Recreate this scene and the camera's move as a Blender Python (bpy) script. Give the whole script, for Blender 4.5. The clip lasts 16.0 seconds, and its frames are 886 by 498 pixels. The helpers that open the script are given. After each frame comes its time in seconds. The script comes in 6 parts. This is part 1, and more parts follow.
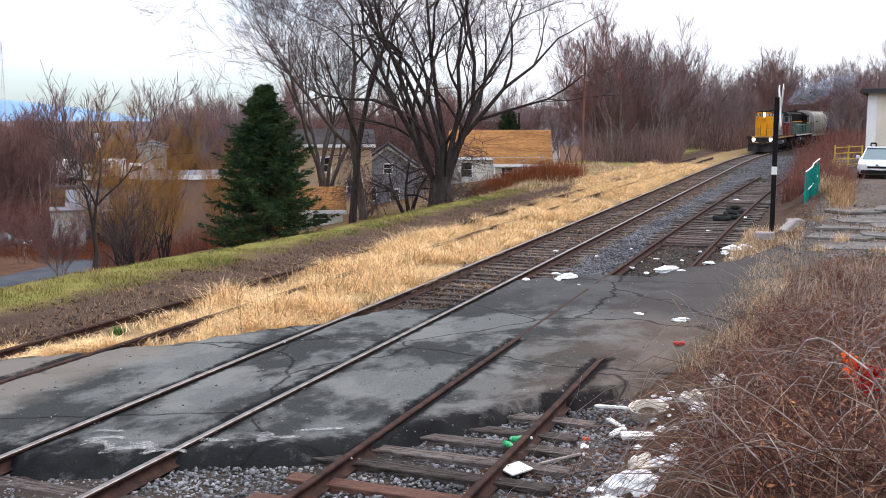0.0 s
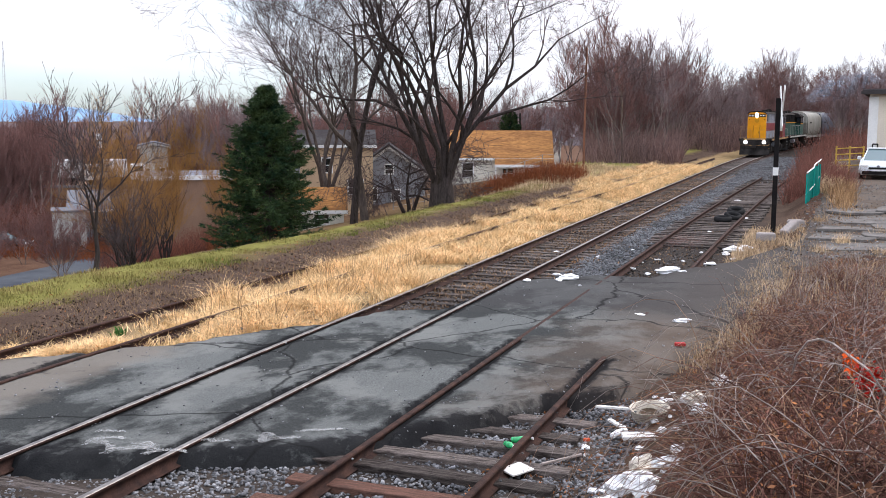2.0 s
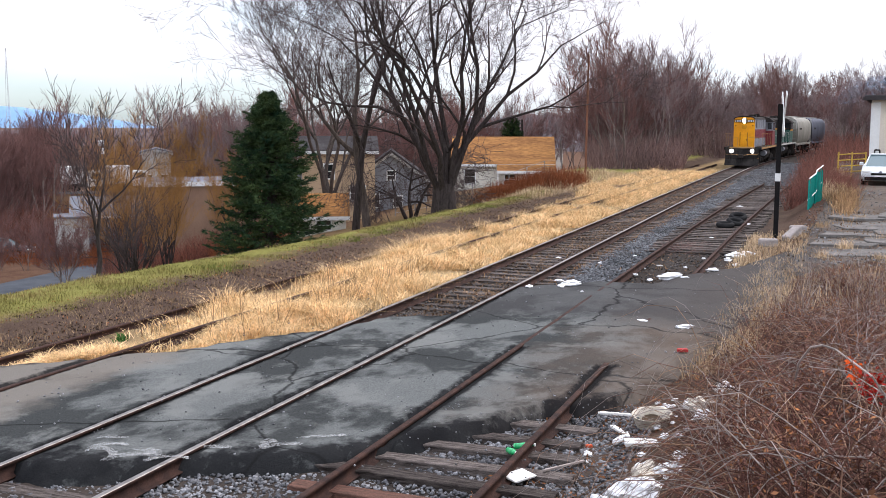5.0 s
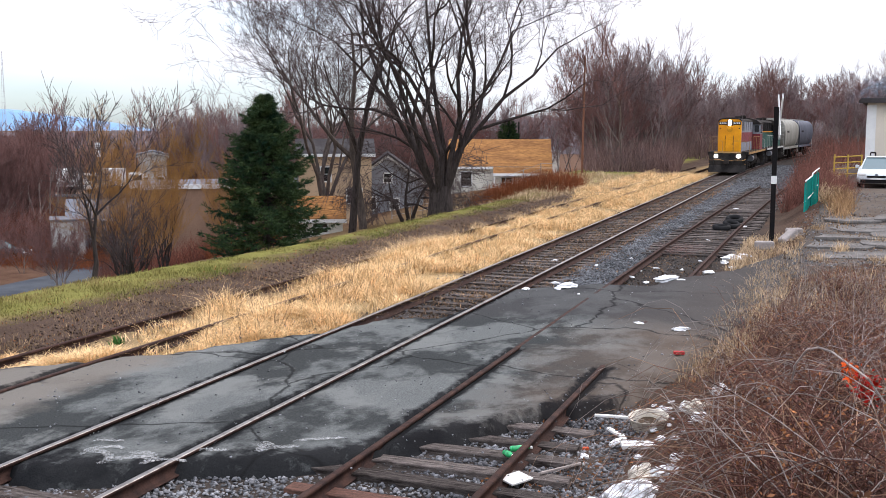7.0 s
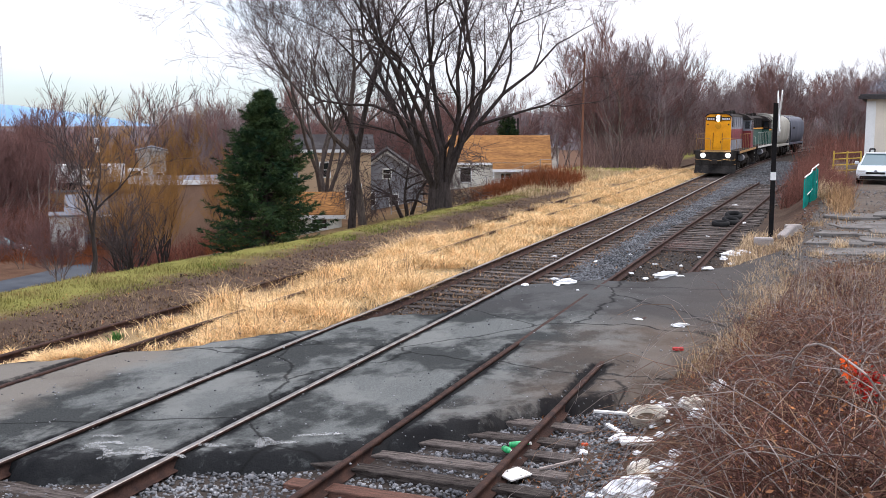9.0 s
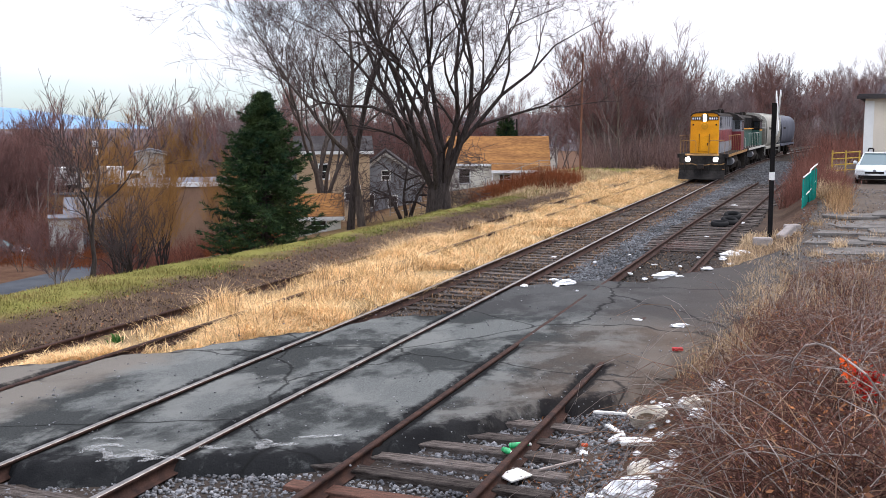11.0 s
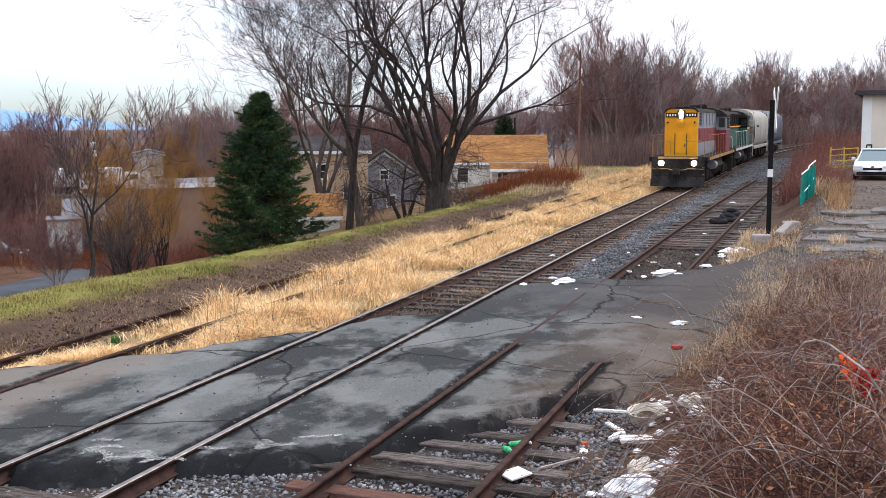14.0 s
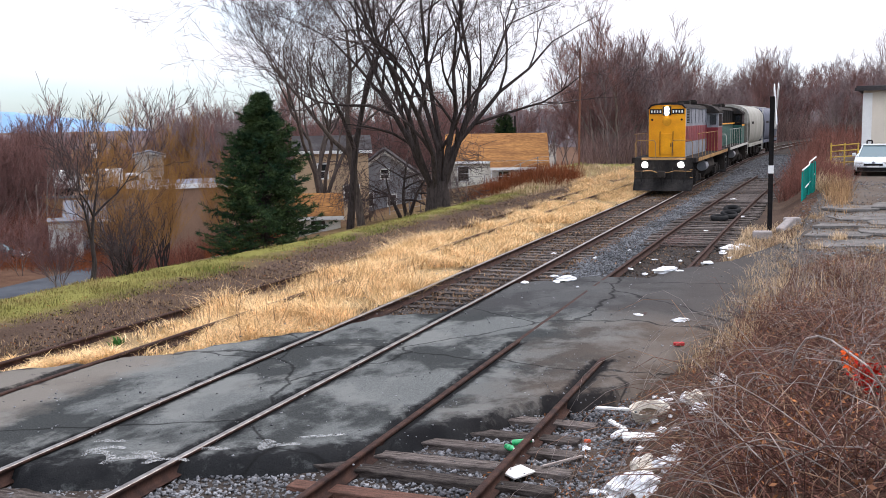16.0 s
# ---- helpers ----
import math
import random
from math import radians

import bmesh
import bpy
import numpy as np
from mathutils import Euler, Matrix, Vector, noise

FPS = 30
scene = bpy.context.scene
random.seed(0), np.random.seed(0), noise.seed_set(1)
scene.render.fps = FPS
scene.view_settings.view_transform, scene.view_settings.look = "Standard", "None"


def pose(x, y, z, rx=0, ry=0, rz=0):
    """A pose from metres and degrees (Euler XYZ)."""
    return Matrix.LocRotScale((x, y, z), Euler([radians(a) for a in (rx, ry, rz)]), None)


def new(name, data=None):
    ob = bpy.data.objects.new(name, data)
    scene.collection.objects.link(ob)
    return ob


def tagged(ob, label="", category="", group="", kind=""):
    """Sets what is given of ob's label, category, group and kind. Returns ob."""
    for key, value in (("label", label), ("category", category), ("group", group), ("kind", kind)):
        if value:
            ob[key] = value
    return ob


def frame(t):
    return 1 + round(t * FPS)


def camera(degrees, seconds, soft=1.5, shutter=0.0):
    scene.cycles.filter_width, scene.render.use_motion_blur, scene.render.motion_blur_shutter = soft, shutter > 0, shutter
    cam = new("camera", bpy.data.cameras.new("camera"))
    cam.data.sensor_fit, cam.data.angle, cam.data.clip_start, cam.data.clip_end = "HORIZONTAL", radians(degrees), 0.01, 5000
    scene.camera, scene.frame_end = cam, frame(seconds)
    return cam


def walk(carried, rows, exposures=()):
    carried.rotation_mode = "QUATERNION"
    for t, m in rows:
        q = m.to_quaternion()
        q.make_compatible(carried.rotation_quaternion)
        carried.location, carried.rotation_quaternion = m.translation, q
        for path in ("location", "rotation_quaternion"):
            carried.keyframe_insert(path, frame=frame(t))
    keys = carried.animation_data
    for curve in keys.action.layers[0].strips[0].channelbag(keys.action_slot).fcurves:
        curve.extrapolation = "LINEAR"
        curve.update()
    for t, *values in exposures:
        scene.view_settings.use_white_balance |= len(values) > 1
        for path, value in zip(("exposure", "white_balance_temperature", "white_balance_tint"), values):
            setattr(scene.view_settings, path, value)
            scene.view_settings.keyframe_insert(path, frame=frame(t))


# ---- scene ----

cam = camera(46.28, 16.0, soft=0.8)
walk(cam, [
    (0.0, pose(0, 0, 3.39, 82.800, -0.085, 20.574)),
    (0.5, pose(0, 0, 3.39, 82.814, -0.269, 20.600)),
    (1.0, pose(0, 0, 3.39, 82.850, -0.410, 20.665)),
    (1.5, pose(0, 0, 3.39, 82.846, -0.252, 20.661)),
    (2.0, pose(0, 0, 3.39, 82.831, -0.132, 20.643)),
    (2.5, pose(0, 0, 3.39, 82.836, 0.046, 20.650)),
    (3.0, pose(0, 0, 3.39, 82.891, -0.160, 20.722)),
    (3.5, pose(0, 0, 3.39, 82.974, -0.262, 20.794)),
    (4.0, pose(0, 0, 3.39, 83.037, -0.041, 20.830)),
    (6.5, pose(0, 0, 3.39, 83.363, -0.182, 20.642)),
    (7.0, pose(0, 0, 3.39, 83.313, -0.090, 20.564)),
    (7.5, pose(0, 0, 3.39, 83.219, -0.145, 20.560)),
    (8.0, pose(0, 0, 3.39, 83.181, -0.251, 20.569)),
    (8.5, pose(0, 0, 3.39, 83.137, -0.238, 20.547)),
    (9.0, pose(0, 0, 3.39, 83.090, -0.145, 20.528)),
    (11.5, pose(0, 0, 3.39, 83.183, 0.197, 20.420)),
    (12.0, pose(0, 0, 3.39, 83.172, 0.390, 20.365)),
    (12.5, pose(0, 0, 3.39, 83.153, 0.523, 20.299)),
    (13.0, pose(0, 0, 3.39, 83.159, 0.365, 20.301)),
    (13.5, pose(0, 0, 3.39, 83.150, 0.243, 20.328)),
    (14.0, pose(0, 0, 3.39, 83.106, 0.434, 20.349)),
    (14.5, pose(0, 0, 3.39, 83.038, 0.589, 20.360)),
    (15.0, pose(0, 0, 3.39, 82.983, 0.861, 20.323)),
    (15.5, pose(0, 0, 3.39, 83.000, 0.905, 20.352)),
    (16.0, pose(0, 0, 3.39, 83.043, 0.870, 20.358)),
], exposures=[(0.0, 0.72, 6500, 17), (16.0, 0.72, 6500, 17)])

# ---- world, light ----
world = bpy.data.worlds.new("overcast_sky")
scene.world = world
world.use_nodes = True
wn, wl = world.node_tree.nodes, world.node_tree.links
wn.clear()
w_out, w_bg = wn.new("ShaderNodeOutputWorld"), wn.new("ShaderNodeBackground")
w_sky = wn.new("ShaderNodeTexSky")
w_sky.sky_type, w_sky.sun_disc = "NISHITA", False
w_sky.sun_elevation, w_sky.sun_rotation = radians(38), radians(150)
w_co, w_map, w_noise = wn.new("ShaderNodeTexCoord"), wn.new("ShaderNodeMapping"), wn.new("ShaderNodeTexNoise")
w_map.inputs["Scale"].default_value = (1.0, 1.0, 5.0)
w_noise.inputs["Scale"].default_value, w_noise.inputs["Detail"].default_value = 1.6, 5
w_ramp = wn.new("ShaderNodeMapRange")
w_ramp.inputs["From Min"].default_value, w_ramp.inputs["From Max"].default_value = 0.38, 0.57
w_ramp.inputs["To Min"].default_value, w_ramp.inputs["To Max"].default_value = 0.34, 0.97
w_mix = wn.new("ShaderNodeMix")
w_mix.data_type = "RGBA"
w_mix.inputs["B"].default_value = (12.0, 12.5, 13.3, 1)
wl.new(w_co.outputs["Generated"], w_map.inputs["Vector"])
wl.new(w_map.outputs["Vector"], w_noise.inputs["Vector"])
wl.new(w_noise.outputs["Fac"], w_ramp.inputs["Value"])
wl.new(w_ramp.outputs["Result"], w_mix.inputs["Factor"])
w_veil = wn.new("ShaderNodeMix")
w_veil.data_type, w_veil.blend_type = "RGBA", "MULTIPLY"
w_veil.inputs["Factor"].default_value, w_veil.inputs["B"].default_value = 1.0, (1.15, 1.55, 1.75, 1)
wl.new(w_sky.outputs["Color"], w_veil.inputs["A"])
wl.new(w_veil.outputs["Result"], w_mix.inputs["A"])
wl.new(w_bg.outputs["Background"], w_out.inputs["Surface"])
w_sep, w_grad, w_scale = wn.new("ShaderNodeSeparateXYZ"), wn.new("ShaderNodeMapRange"), wn.new("ShaderNodeVectorMath")
w_grad.inputs["From Min"].default_value, w_grad.inputs["From Max"].default_value = 0.0, 1.0
w_grad.inputs["To Min"].default_value, w_grad.inputs["To Max"].default_value = 0.50, 1.40
w_scale.operation = "SCALE"
wl.new(w_co.outputs["Generated"], w_sep.inputs[0])
wl.new(w_sep.outputs["Z"], w_grad.inputs["Value"])
wl.new(w_mix.outputs["Result"], w_scale.inputs[0])
wl.new(w_grad.outputs["Result"], w_scale.inputs["Scale"])
wl.new(w_scale.outputs["Vector"], w_bg.inputs["Color"])
w_bg.inputs["Strength"].default_value = 0.1
sun_data = bpy.data.lights.new("sun", "SUN")
sun_data.energy, sun_data.angle, sun_data.color = 1.5, radians(20), (1.0, 0.95, 0.88)
sun = new("sun", sun_data)
sun.rotation_euler = (radians(52), 0, radians(150))

# ---- helpers of the scene ----
rng = np.random.default_rng(7)


def group_in(tree, kind, **vals):
    n = tree.nodes.new(kind)
    for k, v in vals.items():
        n.inputs[k].default_value = v
    return n


def mat(name, a, b=None, scale=3.0, rough=0.8, metal=0.0, bump=0.3, fine=40.0, mottle=0.35, stretch=(1, 1, 1), vary=0.0, island=0.0, spec=0.02, lo=0.36, hi=0.64):
    """A surface of two colours in soft patches, fine grain over them, and a fine relief."""
    m = bpy.data.materials.new(name)
    m.use_nodes = True
    t = m.node_tree
    p = t.nodes["Principled BSDF"]
    p.inputs["Roughness"].default_value, p.inputs["Metallic"].default_value = rough, metal
    p.inputs["Specular IOR Level"].default_value = spec
    b = b or tuple(c * 0.6 for c in a)
    co = t.nodes.new("ShaderNodeTexCoord")
    mp = t.nodes.new("ShaderNodeMapping")
    mp.inputs["Scale"].default_value = stretch
    t.links.new(co.outputs["Object"], mp.inputs["Vector"])
    n1 = group_in(t, "ShaderNodeTexNoise", Scale=scale, Detail=5.0, Roughness=0.6)
    n2 = group_in(t, "ShaderNodeTexNoise", Scale=fine, Detail=3.0, Roughness=0.7)
    for n in (n1, n2):
        t.links.new(mp.outputs["Vector"], n.inputs["Vector"])
    r1 = t.nodes.new("ShaderNodeMapRange")
    r1.inputs["From Min"].default_value, r1.inputs["From Max"].default_value = lo, hi
    t.links.new(n1.outputs["Fac"], r1.inputs["Value"])
    mix = t.nodes.new("ShaderNodeMix")
    mix.data_type = "RGBA"
    mix.inputs["A"].default_value, mix.inputs["B"].default_value = (*a, 1), (*b, 1)
    t.links.new(r1.outputs["Result"], mix.inputs["Factor"])
    r2 = t.nodes.new("ShaderNodeMapRange")
    r2.inputs["From Min"].default_value, r2.inputs["From Max"].default_value = 0.25, 0.75
    r2.inputs["To Min"].default_value, r2.inputs["To Max"].default_value = 1 - mottle, 1 + mottle
    t.links.new(n2.outputs["Fac"], r2.inputs["Value"])
    value = r2.outputs["Result"]
    for amount, node, socket in ((vary, "ShaderNodeObjectInfo", "Random"), (island, "ShaderNodeNewGeometry", "Random Per Island")):
        if amount:
            inf = t.nodes.new(node)
            r3 = t.nodes.new("ShaderNodeMapRange")
            r3.inputs["To Min"].default_value, r3.inputs["To Max"].default_value = 1 - amount, 1 + amount
            t.links.new(inf.outputs[socket], r3.inputs["Value"])
            mm = t.nodes.new("ShaderNodeMath")
            mm.operation = "MULTIPLY"
            t.links.new(value, mm.inputs[0])
            t.links.new(r3.outputs["Result"], mm.inputs[1])
            value = mm.outputs[0]
    sc = t.nodes.new("ShaderNodeVectorMath")
    sc.operation = "SCALE"
    t.links.new(mix.outputs["Result"], sc.inputs[0])
    t.links.new(value, sc.inputs["Scale"])
    t.links.new(sc.outputs["Vector"], p.inputs["Base Color"])
    if bump:
        bp = t.nodes.new("ShaderNodeBump")
        bp.inputs["Strength"].default_value, bp.inputs["Distance"].default_value = bump, 0.02
        t.links.new(n2.outputs["Fac"], bp.inputs["Height"])
        t.links.new(bp.outputs["Normal"], p.inputs["Normal"])
    return m


def glow(name, colour, strength):
    m = bpy.data.materials.new(name)
    m.use_nodes = True
    p = m.node_tree.nodes["Principled BSDF"]
    p.inputs["Base Color"].default_value = (*colour, 1)
    p.inputs["Emission Color"].default_value = (*colour, 1)
    p.inputs["Emission Strength"].default_value = strength
    return m


def glass(name, tint, rough=0.05):
    m = bpy.data.materials.new(name)
    m.use_nodes = True
    p = m.node_tree.nodes["Principled BSDF"]
    p.inputs["Base Color"].default_value, p.inputs["Roughness"].default_value = (*tint, 1), rough
    p.inputs["Specular IOR Level"].default_value = 0.8
    return m


def link_mesh(name, me, material, parent=None, label="", smooth=False):
    for x in (material if isinstance(material, (list, tuple)) else [material]):
        me.materials.append(x)
    if smooth:
        me.polygons.foreach_set("use_smooth", [True] * len(me.polygons))
    ob = new(name, me)
    if parent is not None:
        ob.parent = parent
    if label:
        ob["label"] = label
    return ob


def part(name, bm, material, parent=None, label="", smooth=False):
    """Links a bmesh as one mesh object, under a thing or a part."""
    me = bpy.data.meshes.new(name)
    bmesh.ops.recalc_face_normals(bm, faces=bm.faces)
    bm.to_mesh(me)
    bm.free()
    return link_mesh(name, me, material, parent, label, smooth)


def again(ob, m, parent=None):
    """One more piece on the same mesh."""
    o = new(ob.name.split(".")[0], ob.data)
    o.parent = parent if parent is not None else ob.parent
    o.matrix_basis = m
    if "label" in ob:
        o["label"] = ob["label"]
    return o


def thing(name, label, category, m=None, group="", kind=""):
    e = new(name)
    e.empty_display_size = 0.3
    tagged(e, label, category, group, kind)
    if m is not None:
        e.matrix_basis = m
    return e


def box(bm, x0, x1, y0, y1, z0, z1, bevel=0.0):
    r = bmesh.ops.create_cube(bm, size=1.0, matrix=Matrix.Translation(((x0 + x1) / 2, (y0 + y1) / 2, (z0 + z1) / 2)) @ Matrix.Diagonal((x1 - x0, y1 - y0, z1 - z0, 1)))
    if bevel:
        es = list({e for v in r["verts"] for e in v.link_edges})
        bmesh.ops.bevel(bm, geom=es, offset=bevel, segments=2, affect="EDGES", profile=0.5)
    return bm


def boxed(x0, x1, y0, y1, z0, z1, bevel=0.0):
    return box(bmesh.new(), x0, x1, y0, y1, z0, z1, bevel)


def rod(bm, a, b, r, r2=None, sides=8):
    a, b = Vector(a), Vector(b)
    q = (b - a).to_track_quat("Z", "Y").to_matrix().to_4x4()
    bmesh.ops.create_cone(bm, cap_ends=True, segments=sides, radius1=r, radius2=r if r2 is None else r2, depth=(b - a).length, matrix=Matrix.Translation((a + b) / 2) @ q)
    return bm


def prism(bm, outline, axis, lo, hi):
    """An outline of (u, v) pairs, run along x, y or z from lo to hi."""
    def at(u, v, w):
        return {"x": (w, u, v), "y": (u, w, v), "z": (u, v, w)}[axis]
    a = [bm.verts.new(at(u, v, lo)) for u, v in outline]
    b = [bm.verts.new(at(u, v, hi)) for u, v in outline]
    n = len(outline)
    for i in range(n):
        bm.faces.new((a[i], a[(i + 1) % n], b[(i + 1) % n], b[i]))
    bm.faces.new(a)
    bm.faces.new(b)
    return bm


def mesh_of(name, verts, faces):
    """A mesh from arrays: verts (n, 3), faces (m, 3 or 4)."""
    verts, faces = np.asarray(verts, np.float32), np.asarray(faces, np.int32)
    me = bpy.data.meshes.new(name)
    k = faces.shape[1]
    me.vertices.add(len(verts))
    me.vertices.foreach_set("co", verts.ravel())
    me.loops.add(faces.size)
    me.loops.foreach_set("vertex_index", faces.ravel())
    me.polygons.add(len(faces))
    me.polygons.foreach_set("loop_start", np.arange(0, faces.size, k, dtype=np.int32))
    me.polygons.foreach_set("loop_total", np.full(len(faces), k, np.int32))
    me.update(calc_edges=True)
    return me


def tubes(segs, sides=3):
    """Verts and quads of tapered tubes; each row of segs is two ends and two radii."""
    s = np.asarray(segs, float)
    a, b, ra, rb = s[:, 0:3], s[:, 3:6], s[:, 6], s[:, 7]
    d = b - a
    d /= np.maximum(np.linalg.norm(d, axis=1, keepdims=True), 1e-6)
    h = np.where(np.abs(d[:, 2:3]) < 0.8, np.array([[0, 0, 1.0]]), np.array([[1.0, 0, 0]]))
    u = np.cross(d, h)
    u /= np.linalg.norm(u, axis=1, keepdims=True)
    v = np.cross(d, u)
    rings = []
    for p, r in ((a, ra), (b, rb)):
        for i in range(sides):
            g = 2 * math.pi * i / sides
            rings.append(p + r[:, None] * (math.cos(g) * u + math.sin(g) * v))
    verts = np.stack(rings, 1).reshape(-1, 3)
    base = (np.arange(len(s)) * 2 * sides)[:, None]
    faces = np.concatenate([base + np.array([[i, (i + 1) % sides, sides + (i + 1) % sides, sides + i]]) for i in range(sides)])
    return verts, faces


def grow(r, height, spread, levels, radius, forks=(3, 4), up=0.5, start=0.25, wig=0.12, stems=1, twig=0.008, shrink=0.62, thin=0.62):
    """Limbs of a bare tree, as (limbs, twigs) rows for tubes."""
    limbs, twigs = [], []

    def limb(p, d, length, rad, level):
        n = 5 if level < 2 else 4 if level < levels - 1 else 3
        tips = []
        step = length / n
        q = p
        for i in range(n):
            d = d + r.normal(0, wig, 3) + np.array([0, 0, up * 0.12])
            d = d / np.linalg.norm(d)
            e = q + d * step
            f0, f1 = 1 - 0.75 * i / n, 1 - 0.75 * (i + 1) / n
            row = (*q, *e, max(rad * f0, twig), max(rad * f1, twig * 0.7))
            (limbs if level < 2 else twigs).append(row)
            q = e
            tips.append((q, d, max(rad * f1, twig), (i + 1) / n))
        if level >= levels:
            return
        count = r.integers(forks[0], forks[1] + 1) + (1 if level > 0 else 0)
        for k in range(count):
            lo = start if level == 0 else 0.2
            s = lo + (1 - lo) * (k + r.random()) / count
            i = min(int(s * n), n - 1)
            q0, d0, r0, _ = tips[i]
            side = r.normal(0, 1, 3)
            side -= side.dot(d0) * d0
            side /= np.linalg.norm(side)
            a = spread * r.uniform(0.6, 1.25)
            nd = d0 * math.cos(a) + side * math.sin(a)
            nd[2] += up * 0.35
            nd /= np.linalg.norm(nd)
            limb(q0, nd, length * shrink * r.uniform(0.7, 1.2), min(r0 * 0.8, rad * thin), level + 1)

    for k in range(stems):
        a = 2 * math.pi * (k + r.random() * 0.6) / max(stems, 1)
        lean = 0.0 if stems == 1 else r.uniform(0.12, 0.45)
        d = np.array([math.cos(a) * lean, math.sin(a) * lean, 1.0])
        p = np.array([math.cos(a) * radius * (stems > 1), math.sin(a) * radius * (stems > 1), -0.3])
        limb(p, d / np.linalg.norm(d), height * r.uniform(0.85, 1.05), radius if stems == 1 else radius * 0.8, 0)
    return limbs, twigs


def tree_meshes(name, r, **kw):
    limbs, twigs = grow(r, **kw)
    return mesh_of(name + "_limbs", *tubes(limbs, 7)), mesh_of(name + "_twigs", *tubes(twigs, 3))


def plant(name, meshes, materials, label, category, m, group=""):
    e = thing(name, label, category, m, group)
    for nm, me, ma in zip(("trunk", "crown"), meshes, materials):
        if not me.materials:
            me.materials.append(ma)
        o = new(nm, me)
        o.parent = e
    return e


def fbm(x, y, s):
    return noise.fractal(Vector((x * s, y * s, 0.3)), 1.0, 2.0, 4)


def smooth01(x):
    x = 0.0 if x < 0.0 else 1.0 if x > 1.0 else x
    return x * x * (3 - 2 * x)


def track_x(y):
    """The main track's centre line: straight, then a wide curve."""
    return -6.93 - 0.0053 * y + max(0.0, y - 76.0) ** 2 / 1240.0


def siding_bend(y):
    """The siding swings slightly to the east beyond the crossing."""
    return 0.0004 * max(0.0, y - 28.0) ** 2


def track_turn(y):
    return -math.degrees(math.atan(-0.0053 + max(0.0, y - 76.0) / 620.0))

# ---- materials ----
M_RUST = mat("rusted_steel", (0.072, 0.040, 0.031), (0.034, 0.023, 0.021), 6, 0.75, 0.3, 0.3, 60)
M_SHINE = mat("worn_rail_head", (0.27, 0.25, 0.235), (0.15, 0.13, 0.12), 5, 0.42, 0.85, 0.1, 50, 0.2)
M_TIE = mat("weathered_tie_wood", (0.165, 0.140, 0.126), (0.036, 0.029, 0.026), 4, 0.85, 0, 0.8, 30, 0.5, (1, 7, 7), vary=0.45)
M_TIE_RED = mat("reddish_tie_wood", (0.19, 0.10, 0.075), (0.10, 0.06, 0.048), 4, 0.85, 0, 0.8, 30, 0.5, (1, 8, 8))
M_STONE = mat("ballast_stone", (0.23, 0.23, 0.235), (0.09, 0.09, 0.095), 1.5, 0.85, 0, 0.3, 50, 0.3, island=0.55)
M_BARK = mat("dark_bark", (0.062, 0.050, 0.046), (0.030, 0.024, 0.023), 4, 0.9, 0, 0.8, 25, 0.4, (3, 3, 0.6))
M_TWIG = mat("dark_twigs", (0.10, 0.076, 0.072), (0.06, 0.046, 0.045), 1, 0.9, 0, 0, 20, 0.3)
M_BARK2 = mat("grey_bark", (0.11, 0.088, 0.075), (0.06, 0.048, 0.042), 3, 0.9, 0, 0.6, 25, 0.4, (3, 3, 0.6))
M_TWIG_RED = mat("reddish_brown_twigs", (0.22, 0.118, 0.102), (0.125, 0.074, 0.068), 0.5, 0.9, 0, 0, 10, 0.3)
M_TWIG_GREY = mat("grey_brown_twigs", (0.25, 0.185, 0.175), (0.165, 0.125, 0.125), 0.4, 0.9, 0, 0, 10, 0.3)
M_TWIG_OCHRE = mat("ochre_willow_twigs", (0.36, 0.19, 0.062), (0.21, 0.115, 0.05), 0.4, 0.9, 0, 0, 10, 0.3)
M_NEEDLE = mat("fir_needles", (0.062, 0.090, 0.034), (0.014, 0.036, 0.022), 1.6, 0.7, 0, 0, 12, 0.4, island=0.45)
M_STRAW = mat("dry_straw_grass", (0.903, 0.653, 0.361), (0.56, 0.36, 0.165), 1.6, 0.8, 0, 0, 9, 0.25, island=0.4)
M_LAWN = mat("winter_lawn_grass", (0.15, 0.165, 0.042), (0.27, 0.205, 0.085), 0.35, 0.85, 0, 0, 6, 0.3, island=0.35)
M_BLACK = mat("black_paint", (0.010, 0.010, 0.011), (0.018, 0.016, 0.015), 2, 0.75, 0, 0.05, 40, 0.3)
M_WHITE = mat("weathered_white_paint", (0.75, 0.75, 0.72), (0.6, 0.6, 0.57), 2, 0.6, 0, 0.05, 30, 0.1)

# ---- ground ----
def bank(x, y):
    """The brushy bank on which the viewer stands."""
    a = smooth01((x + 2.2) / 2.6) * smooth01((21.0 - y) / 19.0)
    return 1.75 * a


def ground_z(x, y):
    z = -0.20
    left = smooth01((-11.9 - x) / 2.2)
    z += 0.17 * left
    drop = max(0.0, -14.5 - 1.1 * smooth01((29.0 - y) / 13.0) - 5.0 * smooth01((y - 48.0) / 28.0) - x)
    z -= 2.0 * (1.0 - math.exp(-drop / 4.5)) + 4.5 * smooth01((drop - 6.0) / 24.0) + 2.0 * smooth01((drop - 35.0) / 40.0)
    right = smooth01((x + 1.9) / 1.2)
    z += right * (0.12 + 0.62 * smooth01((y - 26.0) / 26.0))
    z += bank(x, y)
    far = smooth01((y - 110.0) / 60.0)
    z += 0.9 * far * smooth01((-x - 12.0) / 20.0)
    return z


